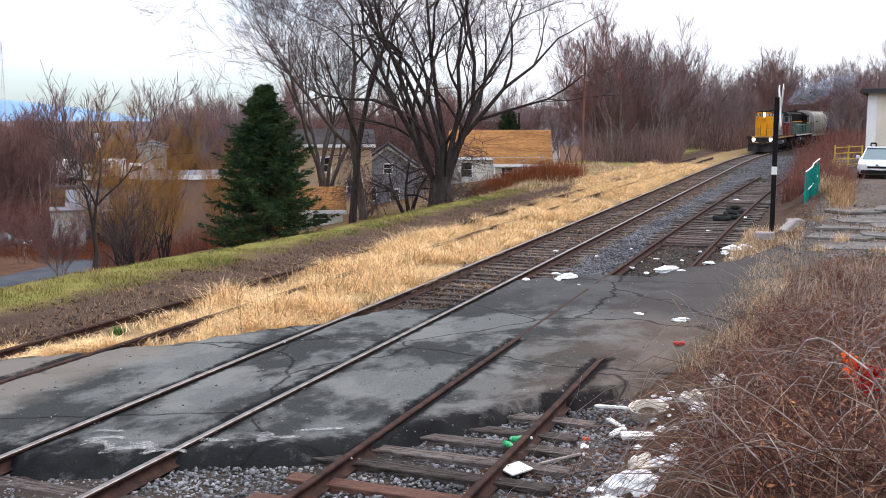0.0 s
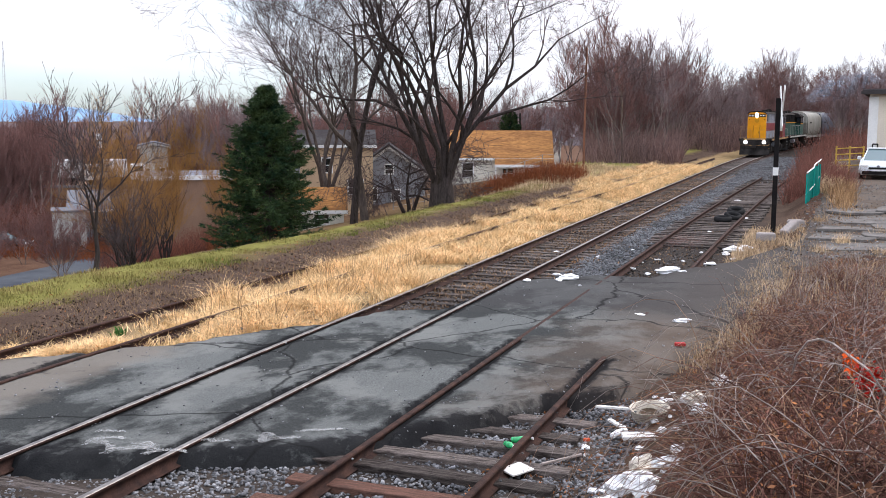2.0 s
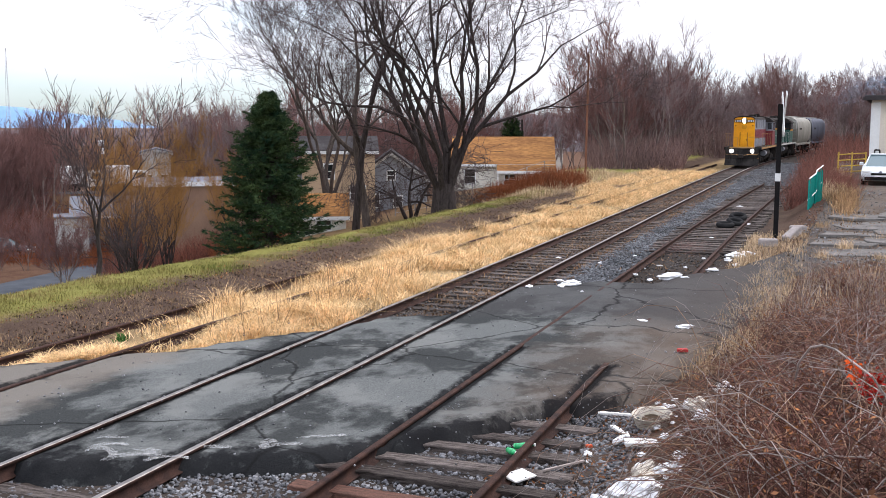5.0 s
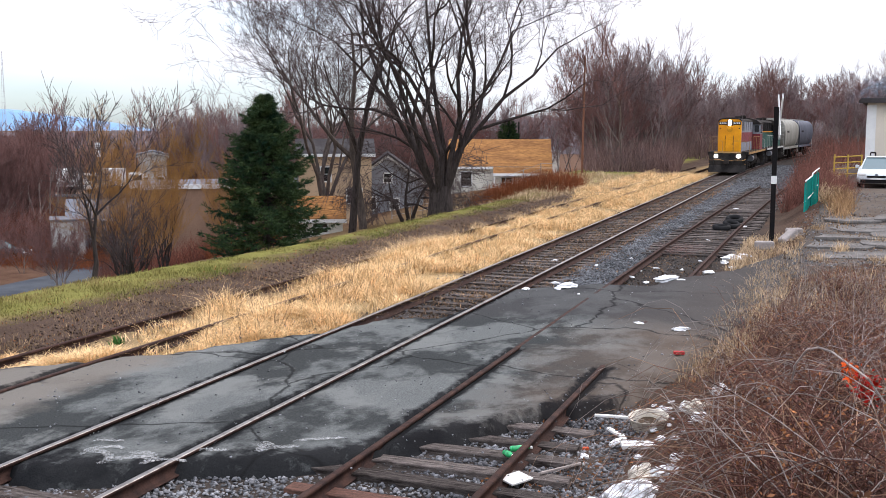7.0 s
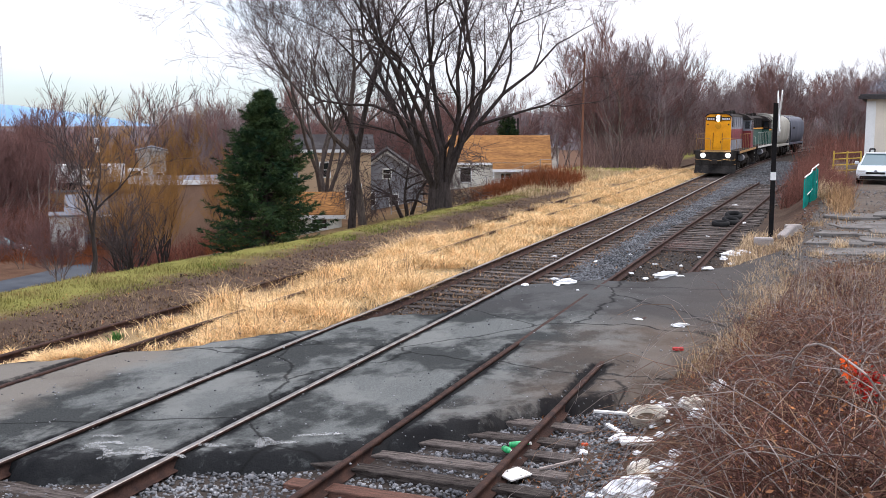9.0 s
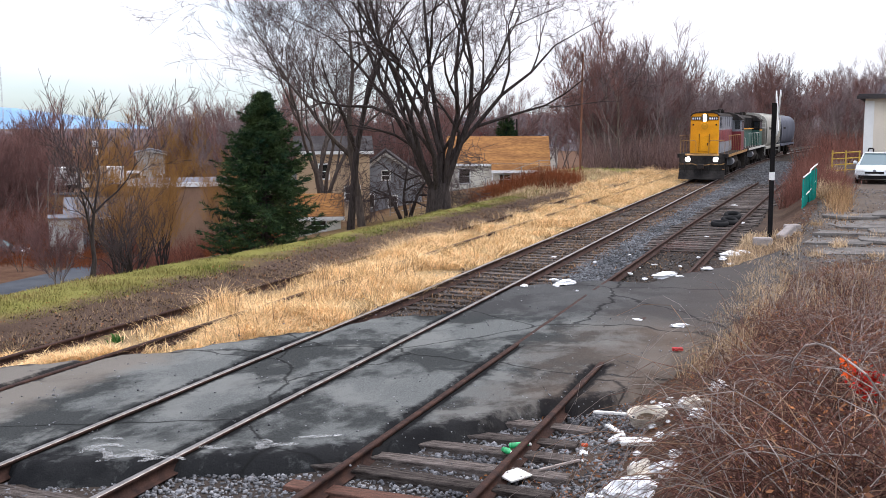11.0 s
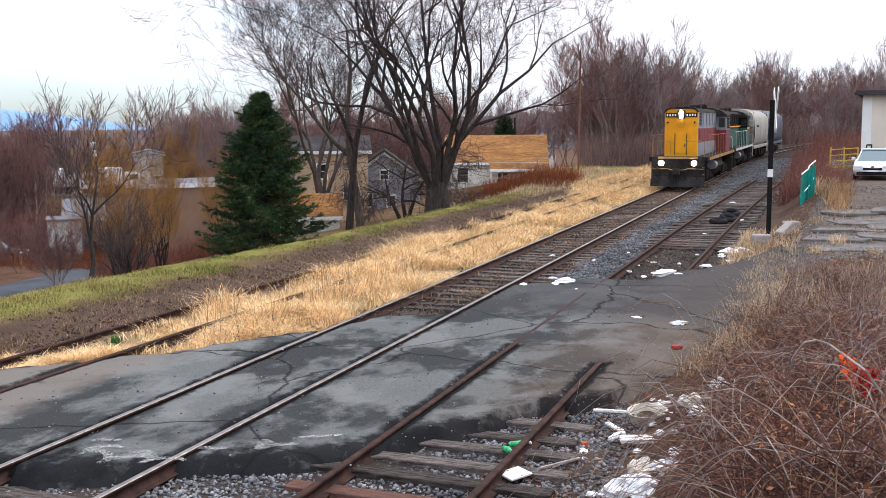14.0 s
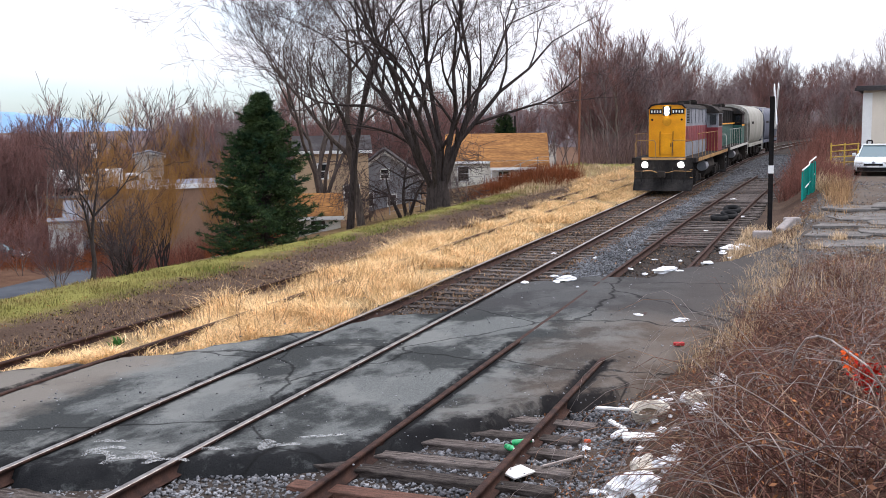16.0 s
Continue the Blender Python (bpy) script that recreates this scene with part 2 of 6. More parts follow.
def ground_sheet():
    def axis(stops):
        out = []
        for lo, hi, n in stops:
            out.extend(np.linspace(lo, hi, n, endpoint=False))
        return np.array(out + [stops[-1][1]])
    xs = axis([(-4000, -400, 10), (-400, -80, 16), (-80, -18, 50), (-18, -11.5, 40), (-11.5, 3, 60), (3, 40, 24), (40, 400, 14), (400, 4000, 8)])
    ys = axis([(-600, -40, 8), (-40, 2, 20), (2, 30, 110), (30, 80, 100), (80, 200, 60), (200, 600, 16), (600, 5000, 10)])
    verts = []
    for y in ys:
        for x in xs:
            z = ground_z(x, y)
            if -80 < x < 40 and -10 < y < 120:
                z += 0.035 * fbm(x, y, 0.9) + (0.02 * fbm(x, y, 4.0) if -16 < x < 3 else 0)
            verts.append((x, y, z))
    nx, ny = len(xs), len(ys)
    i = np.arange(ny - 1)[:, None] * nx + np.arange(nx - 1)[None, :]
    i = i.ravel()
    return mesh_of("ground", verts, np.stack([i, i + 1, i + nx + 1, i + nx], 1))


def ground_material():
    m = mat("bare_winter_ground", (1, 1, 1), (0.72, 0.7, 0.68), 0.9, 0.95, 0, 0.7, 26, 0.4)
    t = m.node_tree
    p = t.nodes["Principled BSDF"]
    old = p.inputs["Base Color"].links[0].from_socket
    co = t.nodes.new("ShaderNodeTexCoord")
    sep = t.nodes.new("ShaderNodeSeparateXYZ")
    t.links.new(co.outputs["Object"], sep.inputs[0])
    nz = group_in(t, "ShaderNodeTexNoise", Scale=0.8, Detail=6.0, Roughness=0.65)
    t.links.new(co.outputs["Object"], nz.inputs["Vector"])
    add = t.nodes.new("ShaderNodeMath")
    add.operation = "MULTIPLY_ADD"
    add.inputs[1].default_value = 2.2
    t.links.new(nz.outputs["Fac"], add.inputs[0])
    t.links.new(sep.outputs["X"], add.inputs[2])
    rng_ = t.nodes.new("ShaderNodeMapRange")
    rng_.inputs["From Min"].default_value, rng_.inputs["From Max"].default_value = -38.9, 11.1
    t.links.new(add.outputs[0], rng_.inputs["Value"])
    ramp = t.nodes.new("ShaderNodeValToRGB")
    stops = [(-30, (0.13, 0.075, 0.05)), (-22, (0.15, 0.10, 0.05)), (-19, (0.17, 0.155, 0.05)), (-14.1, (0.20, 0.19, 0.055)),
             (-13.7, (0.15, 0.11, 0.06)), (-13.2, (0.085, 0.058, 0.044)), (-11.6, (0.095, 0.066, 0.050)), (-11.0, (0.30, 0.21, 0.11)), (-8.7, (0.28, 0.20, 0.10)),
             (-8.1, (0.06, 0.049, 0.042)), (-2.9, (0.05, 0.042, 0.037)), (-2.0, (0.085, 0.058, 0.043)), (-0.5, (0.085, 0.050, 0.036))]
    e = ramp.color_ramp.elements
    while len(e) < len(stops):
        e.new(0.5)
    for k, (x, c) in zip(e, stops):
        k.position, k.color = (x + 40) / 50, (*c, 1)
    t.links.new(rng_.outputs["Result"], ramp.inputs["Fac"])
    mul = t.nodes.new("ShaderNodeVectorMath")
    mul.operation = "MULTIPLY"
    t.links.new(ramp.outputs["Color"], mul.inputs[0])
    t.links.new(old, mul.inputs[1])
    t.links.new(mul.outputs["Vector"], p.inputs["Base Color"])
    return m


tagged(link_mesh("ground", ground_sheet(), ground_material(), smooth=True), "winter ground of soil, lawn, straw and cinders beside railway tracks", "ground", kind="structure")

RAILS_B, RAILS_C, RAILS_A = (-7.686, -6.176), (-4.48, -2.97), (-11.5, -10.0)


def near_edge(x):
    return float(np.interp(x, [-13, -9, -7.3, -6.4, -5.8, -5.2, -4.6, -4.3, -3.6, -3.2, -2.5, -2.1, -1.5, -0.8, 0.6], [7.6, 7.9, 8.15, 8.3, 8.9, 9.1, 9.8, 10.3, 11.0, 12.0, 12.6, 14.2, 17.5, 25.0, 28.0]))


def far_edge(x):
    return float(np.interp(x, [-13, -11, -9.9, -9.2, -8.4, -7.7, -7.3, -6.4, -6.1, -5.0, -3.6, -2.9, -2.2, -0.9, -0.2, 0.2], [9.0, 11.2, 12.6, 13.4, 14.5, 15.4, 16.9, 17.2, 21.0, 22.0, 22.8, 24.2, 25.5, 31.0, 48.0, 90.0]))


def road_sheet():
    xs = set(np.round(np.arange(-13, 9.01, 0.14), 3))
    for r in (*RAILS_A, *RAILS_B, *RAILS_C):
        xs = {x for x in xs if abs(x - r) > 0.2} | {r + d for d in (-0.2, -0.13, -0.085, -0.04, 0.04, 0.085, 0.13, 0.2)}
    xs = np.array(sorted(xs))
    ys = np.concatenate([np.arange(4, 26, 0.14), np.arange(26, 92, 0.5)])
    verts, tars = [], []
    z = np.empty((len(ys), len(xs)))
    for j, y in enumerate(ys):
        for i, x in enumerate(xs):
            jag = 0.35 * fbm(x, y, 0.9) + 0.13 * fbm(x + 9, y, 5.0)
            inside = min(y - near_edge(x), far_edge(x) - y) + jag
            g = ground_z(x, y)
            top = max(-0.012, g + 0.03) + 0.012 * fbm(x, y, 0.6)
            h = top - 0.28 * smooth01((0.12 - inside) / 0.3)
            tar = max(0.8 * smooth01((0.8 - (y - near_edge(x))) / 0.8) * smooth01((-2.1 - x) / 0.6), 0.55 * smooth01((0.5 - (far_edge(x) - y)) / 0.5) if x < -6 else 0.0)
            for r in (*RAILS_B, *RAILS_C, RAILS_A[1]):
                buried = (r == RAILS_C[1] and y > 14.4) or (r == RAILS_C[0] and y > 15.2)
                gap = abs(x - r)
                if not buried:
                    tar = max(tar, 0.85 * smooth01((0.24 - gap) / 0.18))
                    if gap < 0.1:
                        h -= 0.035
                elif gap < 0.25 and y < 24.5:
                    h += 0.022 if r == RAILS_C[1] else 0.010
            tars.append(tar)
            z[j, i] = h
            verts.append((x - (0.0053 * y if -8.2 < x < -5.7 else 0), y, h))
    keep = []
    nx = len(xs)
    for j in range(len(ys) - 1):
        for i in range(nx - 1):
            gz = ground_z(xs[i], ys[j])
            if max(z[j, i], z[j + 1, i], z[j, i + 1], z[j + 1, i + 1]) > gz - 0.06:
                k = j * nx + i
                keep.append((k, k + 1, k + nx + 1, k + nx))
    me = mesh_of("asphalt", verts, keep)
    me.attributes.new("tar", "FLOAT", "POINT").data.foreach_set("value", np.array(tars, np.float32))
    return me


def asphalt_material():
    m = mat("patched_old_asphalt", (0.114, 0.120, 0.115), (0.040, 0.043, 0.042), 0.75, 0.85, 0, 0.6, 60, 0.5, (1.0, 0.62, 1), lo=0.465, hi=0.545)
    t = m.node_tree
    p = t.nodes["Principled BSDF"]
    old = p.inputs["Base Color"].links[0].from_socket
    co = t.nodes.new("ShaderNodeTexCoord")
    mp = t.nodes.new("ShaderNodeMapping")
    mp.inputs["Scale"].default_value = (0.8, 0.62, 1)
    t.links.new(co.outputs["Object"], mp.inputs["Vector"])
    dust = group_in(t, "ShaderNodeTexNoise", Scale=0.9, Detail=9.0, Roughness=0.68, Distortion=0.25)
    t.links.new(mp.outputs["Vector"], dust.inputs["Vector"])
    r = t.nodes.new("ShaderNodeMapRange")
    r.inputs["From Min"].default_value, r.inputs["From Max"].default_value, r.inputs["To Max"].default_value = 0.52, 0.60, 0.7
    t.links.new(dust.outputs["Fac"], r.inputs["Value"])
    mix = t.nodes.new("ShaderNodeMix")
    mix.data_type = "RGBA"
    mix.inputs["B"].default_value = (0.166, 0.170, 0.160, 1)
    t.links.new(old, mix.inputs["A"])
    t.links.new(r.outputs["Result"], mix.inputs["Factor"])
    # brown dirt carried over the paving beside the bank
    sep = t.nodes.new("ShaderNodeSeparateXYZ")
    t.links.new(co.outputs["Object"], sep.inputs[0])
    dn = group_in(t, "ShaderNodeTexNoise", Scale=0.9, Detail=6.0, Roughness=0.7)
    t.links.new(co.outputs["Object"], dn.inputs["Vector"])
    ma = t.nodes.new("ShaderNodeMath")
    ma.operation, ma.inputs[1].default_value = "MULTIPLY_ADD", 3.0
    t.links.new(dn.outputs["Fac"], ma.inputs[0])
    t.links.new(sep.outputs["X"], ma.inputs[2])
    dr = t.nodes.new("ShaderNodeMapRange")
    dr.inputs["From Min"].default_value, dr.inputs["From Max"].default_value, dr.inputs["To Max"].default_value = -2.9, -0.7, 0.75
    t.links.new(ma.outputs[0], dr.inputs["Value"])
    mixd = t.nodes.new("ShaderNodeMix")
    mixd.data_type = "RGBA"
    mixd.inputs["B"].default_value = (0.112, 0.082, 0.062, 1)
    t.links.new(mix.outputs["Result"], mixd.inputs["A"])
    t.links.new(dr.outputs["Result"], mixd.inputs["Factor"])
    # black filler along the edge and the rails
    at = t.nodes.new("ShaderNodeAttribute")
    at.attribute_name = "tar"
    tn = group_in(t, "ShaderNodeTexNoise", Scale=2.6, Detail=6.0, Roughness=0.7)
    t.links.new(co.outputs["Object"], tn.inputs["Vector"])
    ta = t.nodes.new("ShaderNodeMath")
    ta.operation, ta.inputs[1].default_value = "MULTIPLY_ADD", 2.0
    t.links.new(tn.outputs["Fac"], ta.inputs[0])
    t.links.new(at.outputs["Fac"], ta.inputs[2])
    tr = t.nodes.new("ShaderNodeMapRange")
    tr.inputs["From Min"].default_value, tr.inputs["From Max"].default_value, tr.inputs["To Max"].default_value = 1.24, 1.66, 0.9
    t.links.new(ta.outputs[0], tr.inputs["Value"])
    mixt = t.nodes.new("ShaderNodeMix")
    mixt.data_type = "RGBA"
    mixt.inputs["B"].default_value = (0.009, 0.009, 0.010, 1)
    # a later, darker paving beyond the crossing, and an old pale slab beside the overgrown track
    under = mixd.outputs["Result"]
    for axis, gain, lo, hi, most, colour in (("Y", 2.4, 18.3, 19.7, 0.72, (0.052, 0.051, 0.051, 1)), ("X", 1.6, -7.95, -8.4, 0.8, (0.165, 0.146, 0.124, 1))):
        pn = group_in(t, "ShaderNodeTexNoise", Scale=0.7, Detail=8.0, Roughness=0.68)
        t.links.new(co.outputs["Object"], pn.inputs["Vector"])
        pa = t.nodes.new("ShaderNodeMath")
        pa.operation, pa.inputs[1].default_value = "MULTIPLY_ADD", gain
        t.links.new(pn.outputs["Fac"], pa.inputs[0])
        t.links.new(sep.outputs[axis], pa.inputs[2])
        pr = t.nodes.new("ShaderNodeMapRange")
        pr.inputs["From Min"].default_value, pr.inputs["From Max"].default_value, pr.inputs["To Max"].default_value = lo, hi, most
        t.links.new(pa.outputs[0], pr.inputs["Value"])
        pm = t.nodes.new("ShaderNodeMix")
        pm.data_type = "RGBA"
        pm.inputs["B"].default_value = colour
        t.links.new(under, pm.inputs["A"])
        edge = t.nodes.new("ShaderNodeMapRange")
        edge.inputs["From Min"].default_value, edge.inputs["From Max"].default_value = 0.2, -0.9
        t.links.new(sep.outputs["X"], edge.inputs["Value"])
        kept = t.nodes.new("ShaderNodeMath")
        kept.operation = "MULTIPLY"
        t.links.new(pr.outputs["Result"], kept.inputs[0])
        t.links.new(edge.outputs["Result"], kept.inputs[1])
        t.links.new(kept.outputs[0], pm.inputs["Factor"])
        under = pm.outputs["Result"]
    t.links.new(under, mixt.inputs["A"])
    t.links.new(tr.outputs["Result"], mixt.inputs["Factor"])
    # cracks
    vn = group_in(t, "ShaderNodeTexNoise", Scale=1.3, Detail=3.0)
    t.links.new(co.outputs["Object"], vn.inputs["Vector"])
    vm = t.nodes.new("ShaderNodeMix")
    vm.data_type = "RGBA"
    vm.inputs["Factor"].default_value = 0.34
    t.links.new(co.outputs["Object"], vm.inputs["A"])
    t.links.new(vn.outputs["Color"], vm.inputs["B"])
    vo = t.nodes.new("ShaderNodeTexVoronoi")
    vo.feature = "DISTANCE_TO_EDGE"
    vo.inputs["Scale"].default_value = 0.40
    t.links.new(vm.outputs["Result"], vo.inputs["Vector"])
    vr = t.nodes.new("ShaderNodeMapRange")
    vr.inputs["From Min"].default_value, vr.inputs["From Max"].default_value = 0.002, 0.009
    vr.inputs["To Min"].default_value, vr.inputs["To Max"].default_value = 0.8, 0.0
    t.links.new(vo.outputs["Distance"], vr.inputs["Value"])
    mixc = t.nodes.new("ShaderNodeMix")
    mixc.data_type = "RGBA"
    mixc.inputs["B"].default_value = (0.012, 0.012, 0.012, 1)
    t.links.new(mixt.outputs["Result"], mixc.inputs["A"])
    t.links.new(vr.outputs["Result"], mixc.inputs["Factor"])
    t.links.new(mixc.outputs["Result"], p.inputs["Base Color"])
    return m


M_ASPHALT = asphalt_material()
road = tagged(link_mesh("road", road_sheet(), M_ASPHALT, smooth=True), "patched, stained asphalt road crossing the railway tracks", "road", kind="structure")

# ---- tracks ----
PROFILE = [(-0.07, -0.17), (0.07, -0.17), (0.07, -0.158), (0.012, -0.142), (0.012, -0.045), (0.036, -0.036), (0.036, -0.006), (0.028, 0.0), (-0.028, 0.0), (-0.036, -0.006), (-0.036, -0.036), (-0.012, -0.045), (-0.012, -0.142), (-0.07, -0.158)]


def rail(parent, line, ys, dz=0.0, label="", worn=True):
    """A rail along x = line(y); the head's top has its own finish."""
    n = len(PROFILE)
    verts = [(line(y) + u, y, v + dz) for y in ys for u, v in PROFILE]
    faces = [(j * n + i, j * n + (i + 1) % n, (j + 1) * n + (i + 1) % n, (j + 1) * n + i) for j in range(len(ys) - 1) for i in range(n)]
    me = mesh_of("rail", verts, faces)
    ob = link_mesh("rail", me, [M_RUST, M_SHINE], parent, label)
    if worn:
        me.polygons.foreach_set("material_index", [1 if i % n in (6, 7, 8) else 0 for i in range(len(faces))])
    return ob


def tie_mesh():
    bm = boxed(-1.3, 1.3, -0.11, 0.11, -0.17, 0.0, 0.012)
    me = bpy.data.meshes.new("tie")
    bm.to_mesh(me)
    bm.free()
    return me


TIE, TIE_R = tie_mesh(), tie_mesh()
TIE.materials.append(M_TIE)
TIE_R.materials.append(M_TIE_RED)


def ties(parent, centre, y0, y1, top, skip=lambda y: False, step=0.56, red=()):
    r = np.random.default_rng(int(abs(y0) * 10 + 3))
    y, k = y0, 0
    while y < y1:
        if not skip(y):
            o = new("tie", TIE_R if k in red else TIE)
            o.parent = parent
            o.matrix_basis = pose(centre(y) + r.uniform(-0.1, 0.1), y + r.uniform(-0.05, 0.05), top + r.uniform(-0.015, 0.012), r.uniform(-1, 1), r.uniform(-0.5, 0.5), r.uniform(-1.6, 1.6))
        k += 1
        y += step


main_track = thing("main_track", "railway main line of rusty steel rails on weathered wooden ties", "railway track", kind="structure")
YB = list(np.arange(-60, 76, 4.0)) + list(np.arange(76, 260, 3.0))
for side in (-0.755, 0.755):
    rail(main_track, lambda y, s=side: track_x(y) + s, YB)
ties(main_track, track_x, -8.0, 7.8, -0.165)
ties(main_track, track_x, 17.4, 120.0, -0.165)
siding = thing("siding_track", "rusty siding track with weathered ties, partly paved over", "railway track", kind="structure")
for x in RAILS_C:
    rail(siding, lambda y, x=x: x + siding_bend(y), list(np.arange(-58, 28, 4.0)) + list(np.arange(28, 65.1, 2.0)), worn=False)
ties(siding, lambda y: -3.725 + siding_bend(y), -7.46, 64.0, -0.13, skip=lambda y: 11.9 < y < 29.0, red=(28, 29))
old_track = thing("overgrown_track", "overgrown disused track with rusty rails in dry grass", "railway track", kind="structure")
rail(old_track, lambda y: RAILS_A[0], list(np.arange(-60, 96, 5.0)), -0.06, worn=False)
rail(old_track, lambda y: RAILS_A[1], list(np.arange(-60, 96, 5.0)), -0.01, worn=False)

# ---- train ----
TRAIN, AXLES = [], []
M_YEL = mat("yellow_paint", (0.80, 0.335, 0.002), (0.64, 0.25, 0.002), 1.2, 0.5, 0, 0.05, 20, 0.15)
M_GREY = mat("light_grey_paint", (0.24, 0.25, 0.275), (0.14, 0.145, 0.16), 1.5, 0.55, 0, 0.05, 25, 0.2)
M_REDP = mat("dull_red_paint", (0.20, 0.022, 0.028), (0.125, 0.018, 0.024), 1.5, 0.55, 0, 0.05, 25, 0.2)
M_GREEN = mat("dark_green_paint", (0.018, 0.095, 0.07), (0.02, 0.06, 0.05), 1.5, 0.5, 0, 0.05, 25, 0.2)
M_GRIME = mat("grimy_underframe", (0.045, 0.038, 0.033), (0.022, 0.02, 0.02), 2, 0.8, 0, 0.3, 25, 0.4)
M_CREAM = mat("faded_cream_paint", (0.47, 0.46, 0.42), (0.34, 0.33, 0.295), 0.8, 0.6, 0, 0.05, 15, 0.15)
M_HOPPER = mat("weathered_pale_car_paint", (0.34, 0.33, 0.29), (0.25, 0.24, 0.205), 0.8, 0.55, 0, 0.05, 15, 0.18, (1, 1, 0.35))
M_HOPPER_DARK = mat("slate_car_paint", (0.13, 0.14, 0.17), (0.09, 0.095, 0.115), 0.8, 0.55, 0, 0.05, 15, 0.18, (1, 1, 0.35))
M_SILL = mat("dull_ochre_paint", (0.40, 0.24, 0.10), (0.22, 0.13, 0.07), 1.5, 0.7, 0, 0.1, 20, 0.3)
M_PANE = glass("dark_window_glass", (0.015, 0.018, 0.02))
M_LAMP = glow("lit_headlight", (1.0, 0.97, 0.9), 25.0)
M_TYRE_RUBBER = mat("hose_rubber", (0.03, 0.029, 0.028), (0.018, 0.018, 0.018), 4, 0.7, 0, 0.1, 30, 0.2)
M_PILOT = mat("dusty_black_steel", (0.034, 0.031, 0.029), (0.014, 0.013, 0.013), 1.4, 0.7, 0, 0.25, 14, 0.45, (1, 1, 0.6))
M_BOARD = mat("number_board_black", (0.015, 0.015, 0.015), (0.02, 0.02, 0.02), 3, 0.4, 0, 0, 20, 0.1)

for painted in (M_YEL, M_GREY, M_REDP, M_GREEN, M_CREAM):
    painted.node_tree.nodes["Principled BSDF"].inputs["Specular IOR Level"].default_value = 0.3


def wheelset(parent, x, y, r=0.5):
    bm = bmesh.new()
    for s in (-0.755, 0.755):
        rod(bm, (s - 0.07, 0, 0), (s + 0.07, 0, 0), r, sides=24)
        o = 0.1 if s < 0 else -0.1
        rod(bm, (s + o * 0.6, 0, 0), (s + o, 0, 0), r + 0.03, sides=24)
    rod(bm, (-1.0, 0, 0), (1.0, 0, 0), 0.09)
    for k in range(6):
        a = k * math.pi / 3
        for s in (-0.84, 0.84):
            box(bm, s - 0.02, s + 0.02, math.cos(a) * 0.26 - 0.05, math.cos(a) * 0.26 + 0.05, math.sin(a) * 0.26 - 0.05, math.sin(a) * 0.26 + 0.05)
    ob = part("wheelset", bm, M_GRIME, parent, "worn steel wheels on an axle")
    ob.location = (x, y, r)
    AXLES.append((ob, x, y, r, r))


def truck(parent, y, base=2.4, r=0.5):
    for s in (-1, 1):
        bm = bmesh.new()
        prism(bm, [(-base / 2 - 0.55, 0.62), (-base / 2 - 0.5, 0.42), (-base / 2 + 0.45, 0.40), (-0.6, 0.28), (0.6, 0.28), (base / 2 - 0.45, 0.40), (base / 2 + 0.5, 0.42), (base / 2 + 0.55, 0.62), (base / 2 - 0.3, 0.82), (-base / 2 + 0.3, 0.82)], "x", 1.0 * s - 0.06, 1.0 * s + 0.06)
        for yy in (-base / 2, base / 2):
            box(bm, 1.1 * s - 0.1, 1.1 * s + 0.1, yy - 0.2, yy + 0.2, 0.36, 0.68, 0.03)
        for yy in (-0.35, 0.0, 0.35):
            rod(bm, (1.1 * s, yy, 0.38), (1.1 * s, yy, 0.85), 0.09)
        rod(bm, (1.08 * s, -0.75, 0.75), (1.08 * s, -0.35, 0.75), 0.11)
        ob = part("truck_frame", bm, M_GRIME, parent, "grimy cast truck side frame")
        ob.location = (0, y, 0)
    for yy in (-base / 2, base / 2):
        wheelset(parent, 0, y + yy, r)


def pipe_run(pts, r=0.016, sides=6):
    bm = bmesh.new()
    for a, b in zip(pts, pts[1:]):
        rod(bm, a, b, r, sides=sides)
    return bm


def coupler(parent, y, s):
    bm = boxed(-0.09, 0.09, min(y, y + 0.55 * s), max(y, y + 0.55 * s), 0.78, 0.98, 0.03)
    box(bm, -0.2, 0.16, min(y + 0.4 * s, y + 0.62 * s), max(y + 0.4 * s, y + 0.62 * s), 0.72, 1.04, 0.05)
    part("coupler", bm, M_GRIME, parent, "rusty knuckle coupler")


